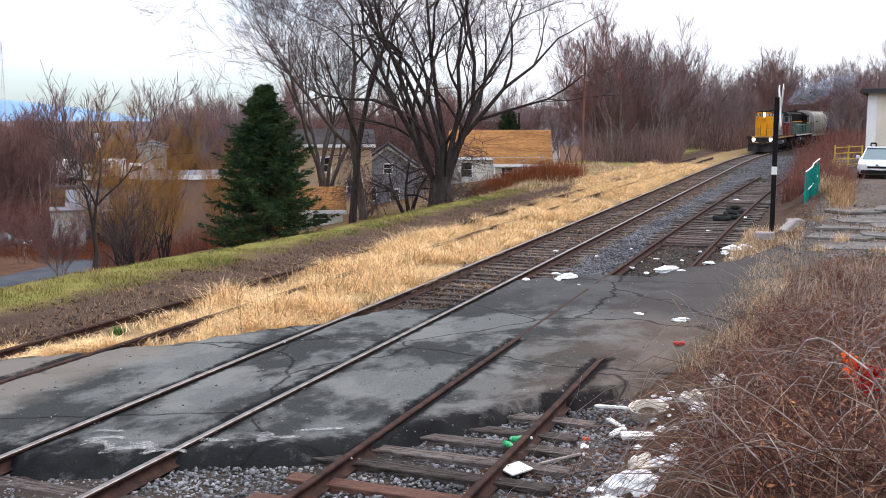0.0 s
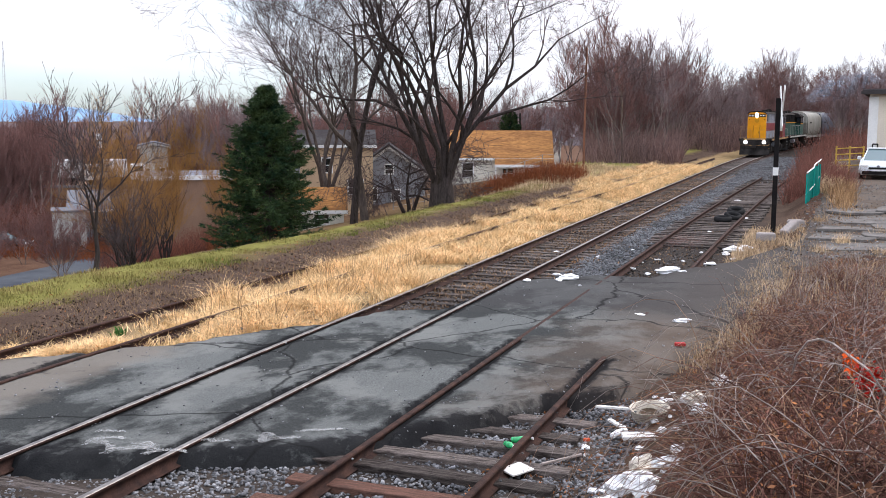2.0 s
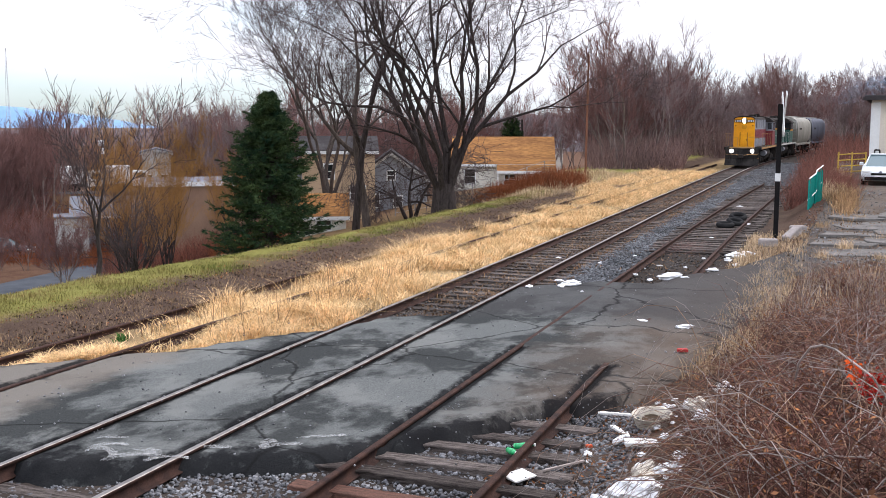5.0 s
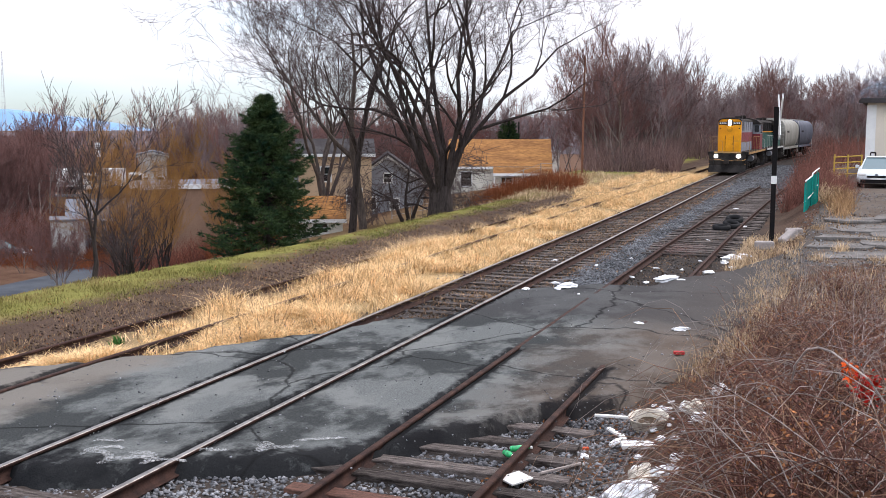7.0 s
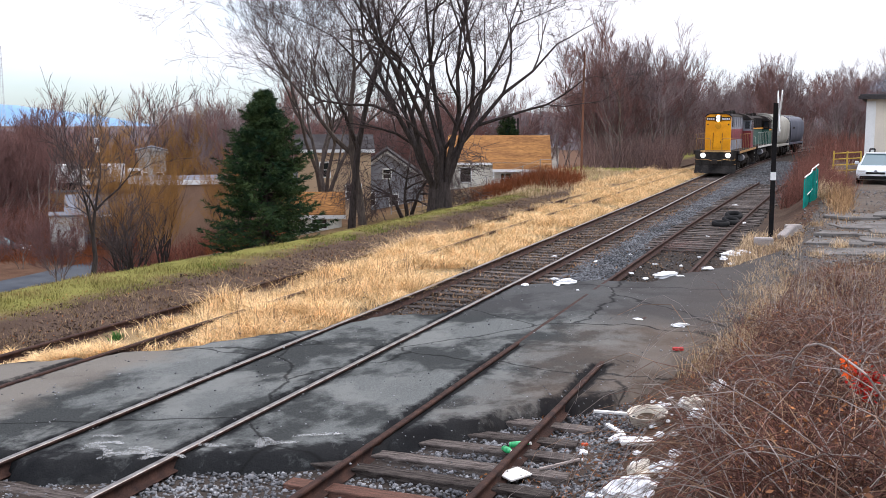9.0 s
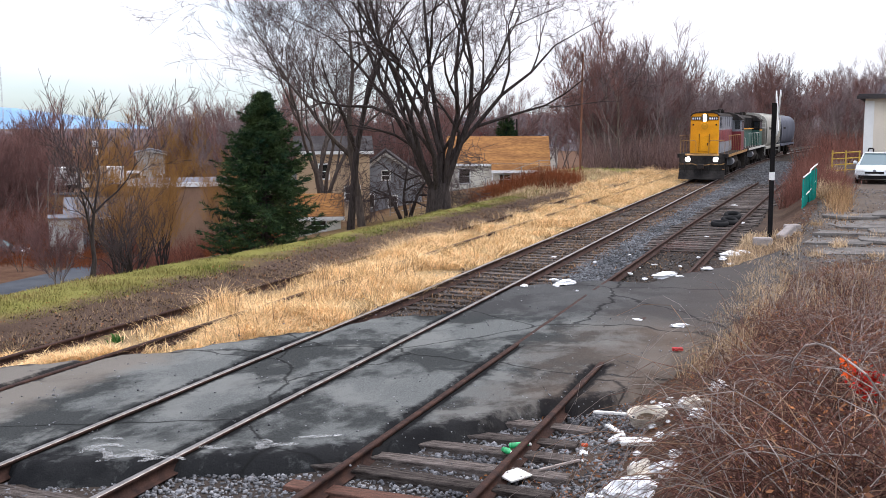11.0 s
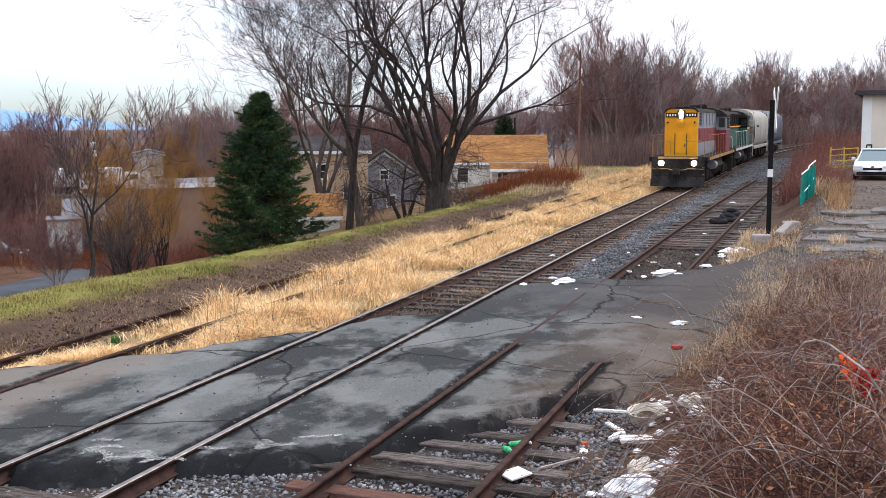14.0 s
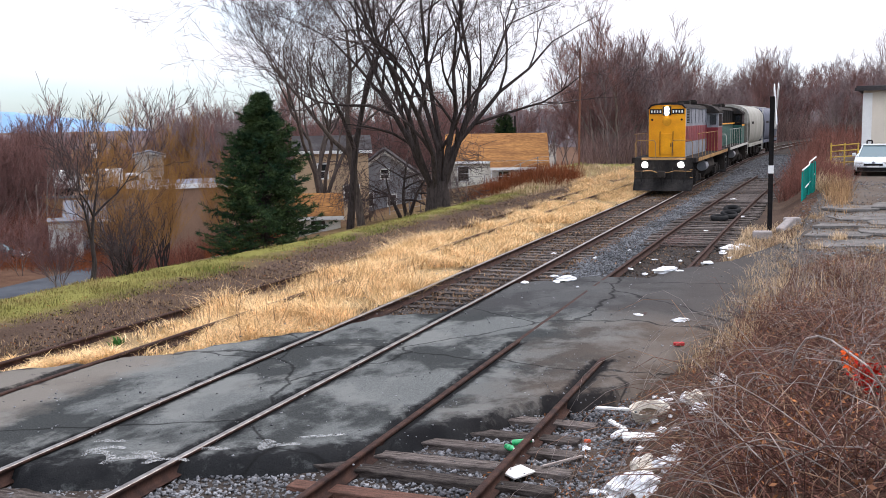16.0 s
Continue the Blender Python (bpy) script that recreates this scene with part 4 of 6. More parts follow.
r_w = np.random.default_rng(5)
for i in range(40):
    y = r_w.uniform(80, 118)
    wood_tree(r_w, -y * (0.137 + 0.085 * r_w.random()), y, r_w.uniform(0.62, 0.85))
for i in range(46):
    y = r_w.uniform(118, 215)
    wood_tree(r_w, max(track_x(y) - 6 - 22 * r_w.random(), -0.215 * y), y, r_w.uniform(0.58, 0.82))
for i in range(12):
    y = r_w.uniform(120, 190)
    wood_tree(r_w, track_x(y) + 7 + 18 * r_w.random(), y, r_w.uniform(0.55, 0.85))
for i in range(56):
    y = r_w.uniform(70, 125)
    wood_tree(r_w, -y * (r_w.uniform(0.87, 1.05) if y < 108 else r_w.uniform(0.76, 1.05)), y, r_w.uniform(0.66, 0.92), k=1 + i % 2, dz=-0.5)
for i in range(7):
    y = r_w.uniform(50, 58)
    wood_tree(r_w, -y * r_w.uniform(0.86, 1.0), y, r_w.uniform(0.3, 0.45), k=2, dz=-0.3)
for i in range(26):
    y = r_w.uniform(112, 150)
    wood_tree(r_w, y * r_w.uniform(0.0, 0.075), y, r_w.uniform(0.5, 0.7))
for i in range(30):
    y = r_w.uniform(150, 240)
    wood_tree(r_w, y * r_w.uniform(-0.07, 0.08), y, r_w.uniform(0.85, 1.12))
for i in range(34):
    y = r_w.uniform(92, 125)
    wood_tree(r_w, -y * r_w.uniform(0.57, 0.70), y, r_w.uniform(0.85, 1.12), dz=-0.5)
for i in range(44):
    y = r_w.uniform(112, 155)
    wood_tree(r_w, -y * r_w.uniform(0.225, 0.58), y, r_w.uniform(0.62, 0.95), dz=-0.5)
for i in range(22):
    y = r_w.uniform(96, 112)
    wood_tree(r_w, -y * r_w.uniform(0.34, 0.56), y, r_w.uniform(0.7, 0.95), k=1 + i % 2, dz=-0.5)


def thicket(name, label, spots, stems, h, material, spread=0.35, thick=0.012, seed=1, segs=4, droop=0.0, curl=0.25, zf=ground_z):
    """A mass of leafless stems standing on the ground at spots(r)."""
    r = np.random.default_rng(seed)
    n = stems
    p = np.array([spots(r) for _ in range(n)])
    z = np.array([zf(a, b) for a, b in p]) - 0.05
    q = np.column_stack([p, z])
    hs = r.uniform(h[0], h[1], n)
    a = r.uniform(0, 2 * math.pi, n)
    d = np.column_stack([np.cos(a) * spread, np.sin(a) * spread, np.ones(n)]) * r.uniform(0.6, 1.2, (n, 1))
    d /= np.linalg.norm(d, axis=1, keepdims=True)
    rad = thick * r.uniform(0.6, 1.3, n)
    rows = []
    for k in range(segs):
        d = d + r.normal(0, curl, (n, 3)) * 0.5
        d[:, 2] -= droop * (k + 1) / segs
        d /= np.linalg.norm(d, axis=1, keepdims=True)
        e = q + d * (hs / segs)[:, None]
        rows.append(np.column_stack([q, e, rad * (1 - 0.8 * k / segs), rad * (1 - 0.8 * (k + 1) / segs)]))
        q = e
    ob = link_mesh(name, mesh_of(name, *tubes(np.concatenate(rows), 3)), material)
    return tagged(ob, label, "brush", kind="stuff")


M_RUSSET = mat("russet_stems", (0.27, 0.085, 0.035), (0.16, 0.06, 0.03), 0.7, 0.9, 0, 0, 10, 0.3, island=0.4)
M_REDBR = mat("red_brown_stems", (0.24, 0.10, 0.075), (0.15, 0.075, 0.06), 0.7, 0.9, 0, 0, 10, 0.3, island=0.4)
M_VALLEY = mat("valley_brush_stems", (0.20, 0.075, 0.05), (0.11, 0.055, 0.045), 0.15, 0.9, 0, 0, 10, 0.3, island=0.4)
M_DRAB = mat("drab_undergrowth_stems", (0.24, 0.15, 0.13), (0.16, 0.11, 0.10), 0.2, 0.9, 0, 0, 10, 0.3, island=0.4)
thicket("russet_brush", "dense russet brush below a fence", lambda r: (-19.2 + 5.8 * r.random(), 54 + 6 * r.random()), 3600, (0.4, 1.25), M_RUSSET, 0.15, 0.014, 2)
thicket("undergrowth", "dense leafless undergrowth at the foot of the woods", lambda r: ((lambda y: (-y * (0.137 + 0.09 * r.random() ** 1.3), y))(80 + 40 * r.random())), 9000, (0.9, 3.0), M_DRAB, 0.3, 0.02, 3)
thicket("undergrowth", "dense leafless undergrowth beyond the curving track", lambda r: ((lambda y: (max(track_x(y) - 4.5 - 22 * r.random() ** 1.4, -0.22 * y), y))(116 + 100 * r.random())), 9000, (1.5, 5.0), M_DRAB, 0.3, 0.028, 4)
thicket("red_brush", "red-brown brush between the siding and the driveway", lambda r: ((lambda y: (-2.0 + 1.7 * r.random(), y))(46 + 26 * r.random())), 1400, (0.6, 1.6), M_REDBR, 0.45, 0.012, 5)
thicket("red_brush", "tall red-brown brush beside the main track", lambda r: ((lambda y: (track_x(y) + 4.5 + 8 * r.random(), y))(76 + 80 * r.random())), 2600, (1.0, 2.6), M_REDBR, 0.4, 0.018, 6)
thicket("valley_brush", "reddish brush in the low ground beyond the road", lambda r: ((lambda y: (-y * (0.70 + 0.34 * r.random()), y))(66 + 30 * r.random() ** 1.5)), 11000, (1.2, 4.0), M_VALLEY, 0.4, 0.024, 7)
thicket("valley_brush", "russet brush below the grassy bank", lambda r: ((lambda y: (-y * ((0.55 if y < 57 else 0.7) + (0.11 if y < 57 else 0.3) * r.random()), y))(42 + 28 * r.random())), 4200, (0.5, 1.5), M_RUSSET, 0.4, 0.014, 8)

thicket("valley_brush", "brown leafless brush before the long brown building", lambda r: ((lambda y: (-y * (0.63 + 0.18 * r.random()), y))(46 + 11 * r.random())), 3600, (0.6, 2.2), M_VALLEY, 0.5, 0.013, 9)
thicket("valley_brush", "orange-red brush at the far end of the lane", lambda r: ((lambda y: (-y * (0.80 + 0.2 * r.random()), y))(58 + 8 * r.random())), 3200, (0.4, 1.3), M_RUSSET, 0.5, 0.014, 10)

# ---- buildings ----
M_SHINGLE = mat("orange_brown_shingles", (0.34, 0.165, 0.06), (0.21, 0.10, 0.042), 0.8, 0.9, 0, 0.3, 7, 0.6, (0.35, 2.2, 2.2))
M_SIDING = mat("cream_siding", (0.66, 0.63, 0.54), (0.56, 0.53, 0.46), 0.6, 0.8, 0, 0.05, 20, 0.1)
M_GREYWALL = mat("blue_grey_siding", (0.27, 0.28, 0.30), (0.21, 0.22, 0.24), 0.6, 0.8, 0, 0.05, 20, 0.12)
M_TANWALL = mat("tan_wall", (0.50, 0.36, 0.23), (0.42, 0.30, 0.19), 0.5, 0.85, 0, 0.05, 15, 0.12)
M_BROWNWALL = mat("brown_block_wall", (0.27, 0.17, 0.115), (0.21, 0.13, 0.09), 0.4, 0.85, 0, 0.1, 12, 0.2)
M_GREYROOF = mat("grey_flat_roofing", (0.19, 0.195, 0.215), (0.13, 0.135, 0.15), 0.4, 0.85, 0, 0.05, 8, 0.2)
M_DULLWALL = mat("dingy_white_wall", (0.42, 0.41, 0.38), (0.32, 0.31, 0.29), 0.6, 0.85, 0, 0.1, 12, 0.15)
M_DARKROOF = mat("dark_roofing", (0.07, 0.065, 0.065), (0.045, 0.04, 0.04), 0.8, 0.85, 0, 0.1, 10, 0.3)
M_BRICK = mat("red_brick", (0.36, 0.075, 0.065), (0.26, 0.06, 0.05), 0.6, 0.85, 0, 0.1, 12, 0.25)
M_TRIM = mat("white_trim", (0.78, 0.78, 0.75), (0.68, 0.68, 0.66), 1, 0.7, 0, 0, 20, 0.08)
M_CREAMWALL = mat("cream_stucco", (0.70, 0.63, 0.52), (0.60, 0.54, 0.45), 0.5, 0.85, 0, 0.1, 18, 0.1)


def facing(x, y, z, extra=0.0):
    """A pose at a spot, its front turned to the tracks' crossing."""
    return pose(x, y, z, 0, 0, math.degrees(math.atan2(-x, y)) + extra)


def add_window(parent, x, z, w, h, y=0.0, cross=True):
    f = part("window", boxed(x - w / 2 - 0.07, x + w / 2 + 0.07, y - 0.05, y + 0.02, z - 0.07, z + h + 0.07), M_TRIM, parent, "white-framed window")
    for k in range(2 if cross else 1):
        n = 2 if cross else 1
        part("pane", boxed(x - w / 2, x + w / 2, y - 0.06, y - 0.045, z + k * h / n + 0.02, z + (k + 1) * h / n - 0.02), M_PANE, f)
    return f


def house(name, label, m, w, d, wall_h, roof_h, wall_m, roof_m, ridge="x", windows=(), eave=0.25, base=1.5, category="house"):
    """Walls with a gable roof; the front wall's foot is the origin, windows are (x, z, width, height)."""
    e = thing(name, label, category, m)
    bm = bmesh.new()
    if ridge == "x":
        prism(bm, [(0, -base), (0, wall_h), (d / 2, wall_h + roof_h), (d, wall_h), (d, -base)], "x", -w / 2, w / 2)
    else:
        prism(bm, [(-w / 2, -base), (-w / 2, wall_h), (0, wall_h + roof_h), (w / 2, wall_h), (w / 2, -base)], "y", 0, d)
    part("wall", bm, wall_m, e)
    if roof_h > 0:
        half = (d if ridge == "x" else w) / 2
        k = roof_h / half
        for s in (-1, 1):
            o = half + eave
            line = [(0, roof_h), (s * o, roof_h - k * o), (s * o, roof_h - k * o + 0.14), (0, roof_h + 0.14)]
            bm = bmesh.new()
            if ridge == "x":
                prism(bm, [(d / 2 + u, wall_h + v + 0.02) for u, v in line], "x", -w / 2 - eave, w / 2 + eave)
            else:
                prism(bm, [(u, wall_h + v + 0.02) for u, v in line], "y", -eave, d + eave)
            part("roof", bm, roof_m, e)
        if ridge == "x":
            part("fascia", boxed(-w / 2 - eave, w / 2 + eave, -eave - 0.03, -eave, wall_h - k * eave - 0.08, wall_h - k * eave + 0.12), M_TRIM, e, "white roof edge board")
        else:
            for s in (-1, 1):
                bm = prism(bmesh.new(), [(0, wall_h + roof_h + 0.0), (s * o, wall_h + roof_h - k * o), (s * o, wall_h + roof_h - k * o - 0.18), (0, wall_h + roof_h - 0.18)], "y", -eave - 0.03, -eave)
                part("bargeboard", bm, M_DULLWALL, e, "dingy white gable edge board")
    else:
        part("roof", boxed(-w / 2 - 0.1, w / 2 + 0.1, -0.1, d + 0.1, wall_h, wall_h + 0.16, 0.02), roof_m, e)
    for x, z, ww, hh in windows:
        add_window(e, x, z, ww, hh)
    return e


h1 = house("house", "low cream house with an orange-brown shingle roof", facing(-25.5, 81.1, -1.95), 8.1, 6.6, 2.2, 2.0, M_SIDING, M_SHINGLE, "x", ((-2.7, 0.55, 0.85, 1.2), (0.6, 0.5, 0.85, 0.8)))
bm = prism(bmesh.new(), [(-0.9, 1.50), (0.1, 2.32), (0.1, 2.45), (-0.95, 1.62)], "x", -0.5, 4.3)
part("porch_roof", bm, M_SHINGLE, h1)
part("porch_fascia", boxed(-0.5, 4.3, -0.98, -0.94, 1.44, 1.66), M_TRIM, h1)
for x in (-0.4, 1.9, 4.2):
    part("porch_post", boxed(x - 0.05, x + 0.05, -0.9, -0.8, -0.6, 1.55), M_TRIM, h1)
part("downpipe", rod(bmesh.new(), (4.25, -0.06, -0.8), (4.25, -0.06, 2.0), 0.05), M_TRIM, h1)
house("shed", "low white shed with an orange-brown roof", facing(-25.64, 48.68, -2.45), 3.2, 2.6, 1.05, 0.95, M_SIDING, M_SHINGLE, "x", ((0.42, 0.3, 0.75, 0.5),), 0.2, category="shed")
house("house", "tan two-storey house behind bare trees", facing(-29.5, 59.2, -2.6), 4.6, 5.0, 4.3, 0.8, M_TANWALL, M_DARKROOF, "x", ((1.2, 1.2, 0.9, 0.9), (-0.6, 2.6, 0.6, 0.9)))
house("house", "blue-grey gabled house with white-framed windows", facing(-28.1, 64.3, -3.3), 4.8, 6.5, 3.1, 1.75, M_GREYWALL, M_DARKROOF, "y", ((-1.1, 1.15, 0.55, 0.85), (0.45, 1.15, 0.55, 0.75), (0.0, 3.0, 0.5, 0.6)))
b1 = house("brown_building", "long brown flat-roofed building in the lower yard", facing(-43.9, 64.5, -6.9, 4), 7.0, 9.0, 5.9, 0, M_BROWNWALL, M_GREYROOF, category="building")
part("door", boxed(2.2, 3.1, -0.05, 0.02, 0.0, 2.0), M_DARKROOF, b1)
part("parapet", boxed(-3.55, 3.55, -0.15, 0.0, 5.8, 6.12), M_TRIM, b1, "pale roof edge")
house("shed", "long shed with a pale grey roof", facing(-53.2, 67.3, -6.2), 6.6, 6.0, 2.4, 1.25, M_GREYWALL, M_GREYROOF, "x", (), 0.2, 2.0, category="shed")
house("shed", "small white garage in the lower yard", facing(-53.2, 62.2, -5.1), 2.4, 3.0, 1.5, 0, M_DULLWALL, M_GREYROOF, "y", (), 0.1, 2.6, category="garage")
house("house", "white gabled building beyond the yard", facing(-67.6, 92.5, -4.5), 2.9, 5.0, 4.9, 0.35, M_DULLWALL, M_GREYROOF, "y", ((-0.8, 1.6, 0.6, 1.0), (0.8, 1.6, 0.6, 1.0)))
house("brick_building", "far red brick building with white windows", facing(-46.6, 142.0, -2.5), 7.0, 7.0, 5.6, 1.2, M_BRICK, M_GREYROOF, "x", ((-1.6, 3.4, 0.7, 1.2), (0.2, 3.4, 0.7, 1.2), (2.0, 3.4, 0.7, 1.2)))
for x, y, w, g in ((-43.0, 158.0, 6.0, "x"), (-50.5, 166.0, 7.0, "x"), (-68.0, 128.0, 6.5, "y"), (-60.0, 133.0, 6.0, "x"), (-74.5, 124.0, 6.0, "x")):
    house("house", "far pale house among bare trees", facing(x, y, -4.3), w, 6.0, 4.2, 1.8, M_SIDING if g == "x" else M_GREYWALL, M_GREYROOF, g, ((-1.4, 1.9, 0.8, 1.1), (1.2, 1.9, 0.8, 1.1)))


def box_trailer(label, m, L):
    e = thing("truck", label, "truck", m, "trucks in the lower yard")
    part("cargo_box", boxed(-L / 2, L / 2, 0, 2.3, 0.9, 2.7, 0.03), M_TRIM, e)
    part("chassis", boxed(-L / 2, L / 2 + 0.2, 0.4, 1.9, 0.6, 0.9), M_GRIME, e)
    part("cab", boxed(L / 2 + 0.25, L / 2 + 1.8, 0.1, 2.2, 0.6, 2.2, 0.15), M_TRIM, e)
    part("windscreen", boxed(L / 2 + 0.7, L / 2 + 1.6, 0.08, 0.11, 1.45, 2.0), M_PANE, e)
    for x in (-L / 2 + 0.6, -L / 2 + 1.5, L / 2 + 1.0):
        part("wheel", rod(bmesh.new(), (x, 0.15, 0.45), (x, 0.45, 0.45), 0.45, sides=16), M_BLACK, e)


box_trailer("white box truck parked in the lower yard", facing(-72.9, 85.6, -3.6), 2.4)
box_trailer("white box truck parked beside another truck", facing(-69.6, 88.6, -3.6), 2.4)

# valley road, a strip laid on the slope
vs, fs = [], []
for i in range(41):
    f = i / 40
    x, y = -42.0 - 3.5 * f, 30 + 40 * f
    nx_, ny_ = 1.0, 0.08
    for s in (-4.6, -1.5, 1.5, 4.6):
        px_, py_ = x + nx_ * s, y + ny_ * s
        vs.append((px_, py_, ground_z(px_, py_) + 0.06))
for i in range(40):
    for k in range(3):
        fs.append((i * 4 + k, i * 4 + k + 1, i * 4 + k + 5, i * 4 + k + 4))
tagged(link_mesh("road", mesh_of("road", vs, fs), mat("valley_asphalt", (0.095, 0.105, 0.118), (0.07, 0.076, 0.086), 0.5, 0.85, 0, 0.1, 30, 0.2), smooth=True), "grey asphalt lane below the grassy bank", "road", kind="structure")


wall = thing("retaining_wall", "long drab concrete retaining wall under parked trucks", "wall", facing(-69.8, 86.0, -3.55), kind="structure")
part("deck", boxed(-6.5, 7.0, -0.8, 9.0, -6.5, 0.0, 0.05), M_BROWNWALL, wall)
part("kerb", boxed(-6.5, 7.0, -0.9, -0.6, 0.0, 0.25), M_GREYROOF, wall)


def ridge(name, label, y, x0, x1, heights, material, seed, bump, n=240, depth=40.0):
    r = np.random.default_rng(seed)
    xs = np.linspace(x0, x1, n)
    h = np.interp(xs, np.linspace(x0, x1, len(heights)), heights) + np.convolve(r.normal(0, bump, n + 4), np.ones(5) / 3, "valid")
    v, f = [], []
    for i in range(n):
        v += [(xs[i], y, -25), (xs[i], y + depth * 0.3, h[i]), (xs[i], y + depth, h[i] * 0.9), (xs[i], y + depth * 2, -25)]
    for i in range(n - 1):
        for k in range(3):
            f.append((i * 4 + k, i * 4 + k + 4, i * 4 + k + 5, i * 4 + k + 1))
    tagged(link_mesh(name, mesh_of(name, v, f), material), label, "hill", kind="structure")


# far ridge: the blue of distance haze is painted into its base colour
ridge("backdrop", "distant mountain ridge with blue haze painted into its colour", 2300, -4200, 600, (50, 55, 60, 64, 66, 68, 62, 28, -20, -20, -20, -20, -20, -20, -20, -20, -20), mat("hill_in_haze_blue", (0.22, 0.36, 0.52), (0.19, 0.32, 0.47), 0.004, 1.0, 0, 0, 0.02, 0.05), 1, 1.2, depth=300)
ridge("backdrop", "far brown wooded hillside", 420, -700, 500, (-3, -3, -2, 0, 4, 14, 21, 22, 20, 16), mat("far_wooded_hill", (0.20, 0.165, 0.165), (0.15, 0.125, 0.13), 0.02, 1.0, 0, 0.3, 0.35, 0.5), 2, 1.3, 2400)


# ---- beside the driveway ----
w1 = thing("warehouse", "cream stucco building with dark roof edge and tan chimney", "building", pose(1.6, 60.0, 0.3, 0, 0, -3))
part("wall", boxed(0, 14, 0, 18, -0.6, 4.45), M_CREAMWALL, w1)
part("corner_panel", boxed(-0.02, 0.45, -0.03, 0.0, 0.0, 4.3), M_TRIM, w1, "white corner panel")
part("roof", boxed(-0.35, 14.3, -0.4, 18.3, 4.45, 4.68, 0.03), M_DARKROOF, w1)
part("gutter", boxed(-0.42, 14.3, -0.5, -0.4, 4.42, 4.58), M_DARKROOF, w1)
part("chimney", boxed(1.7, 2.2, 1.0, 1.5, 4.6, 5.5), M_TANWALL, w1)
part("chimney_cap", boxed(1.66, 2.24, 0.96, 1.54, 5.5, 5.58), M_DARKROOF, w1)
gm = thing("gas_meter", "black gas meter with pipes on the wall", "meter", pose(1.75, 59.7, 1.0))
part("body", boxed(-0.2, 0.2, -0.15, 0.12, 0.3, 0.85, 0.05), M_BLACK, gm)
part("pipe", pipe_run([(0.35, 0, -0.4), (0.35, 0, 1.1), (0.1, 0, 1.1), (0.1, 0, 0.8)], 0.04), M_GRIME, gm)
part("pipe", pipe_run([(-0.35, 0, -0.4), (-0.35, 0, 0.7), (-0.15, 0, 0.7)], 0.04), M_GRIME, gm)


def sedan(label, m, paint):
    e = thing("car", label, "car", m)
    bm = bmesh.new()
    low = [(-2.22, 0.30), (-2.26, 0.48), (-2.20, 0.66), (-1.9, 0.76), (-1.0, 0.88), (1.6, 0.96), (2.15, 0.94), (2.24, 0.72), (2.24, 0.36), (2.1, 0.26), (-2.05, 0.22)]
    prism(bm, low, "x", -0.86, 0.86)
    bmesh.ops.bevel(bm, geom=[x for x in bm.edges if abs(x.verts[0].co.x - x.verts[1].co.x) < 1e-4], offset=0.09, segments=3, affect="EDGES")
    part("body", bm, paint, e, smooth=True)
    bm = bmesh.new()
    a = [(-1.05, 0.87), (-0.25, 1.40), (0.85, 1.44), (1.75, 0.95)]
    rows = []
    for s in (-1, 1):
        rows.append([bm.verts.new((s * (0.76 if v < 1.2 else 0.56), u, v)) for u, v in a])
    for i in range(3):
        bm.faces.new((rows[0][i], rows[0][i + 1], rows[1][i + 1], rows[1][i]))
    bm.faces.new(rows[0])
    bm.faces.new(rows[1])
    part("cabin_glass", bm, M_CARGLASS, e)
    part("car_roof", boxed(-0.57, 0.57, -0.3, 0.95, 1.40, 1.455, 0.02), paint, e)
    for s in (-1, 1):
        part("windscreen_pillar", rod(bmesh.new(), (0.75 * s, -1.05, 0.88), (0.57 * s, -0.25, 1.42), 0.035), paint, e)
        part("mirror", boxed(min(0.84 * s, 1.02 * s), max(0.84 * s, 1.02 * s), -0.75, -0.6, 0.9, 1.05, 0.03), paint, e)
        part("headlamp", boxed(min(0.45 * s, 0.82 * s), max(0.45 * s, 0.82 * s), -2.24, -2.1, 0.60, 0.72, 0.03), M_TRIM, e, "clear headlamp")
        for y in (-1.35, 1.35):
            wh = part("wheel", rod(bmesh.new(), (0.68 * s, y, 0.31), (0.87 * s, y, 0.31), 0.31, sides=20), M_BLACK, e)
            part("rim", rod(bmesh.new(), (0.86 * s, y, 0.31), (0.88 * s, y, 0.31), 0.2, sides=14), M_GREY, wh)
    part("grille", boxed(-0.42, 0.42, -2.28, -2.22, 0.50, 0.60, 0.01), M_BLACK, e)
    part("lower_grille", boxed(-0.7, 0.7, -2.27, -2.2, 0.26, 0.42, 0.02), M_BLACK, e)
    part("number_plate", boxed(-0.26, 0.26, -2.3, -2.27, 0.42, 0.5), M_TRIM, e)
    part("emblem", rod(bmesh.new(), (0, -2.28, 0.63), (0, -2.24, 0.63), 0.07, sides=12), M_GREY, e)
    return e


M_CARGLASS = glass("pale_windscreen", (0.10, 0.16, 0.17), 0.08)
M_SILVER = mat("silver_white_car_paint", (0.62, 0.65, 0.66), (0.58, 0.61, 0.62), 1, 0.3, 0.1, 0, 30, 0.03, spec=0.6)
sedan("silver-white sedan parked on the driveway beside the warehouse", pose(2.1, 55.2, ground_z(2.1, 55) + 0.02, 0, 0, -4), M_SILVER)
sedan("dark grey car parked on the lower lot", facing(-58.9, 61.2, ground_z(-58.9, 61.2) + 0.05, 70), mat("dark_car_paint", (0.05, 0.055, 0.065), (0.04, 0.045, 0.05), 1, 0.3, 0.2, 0, 30, 0.05))

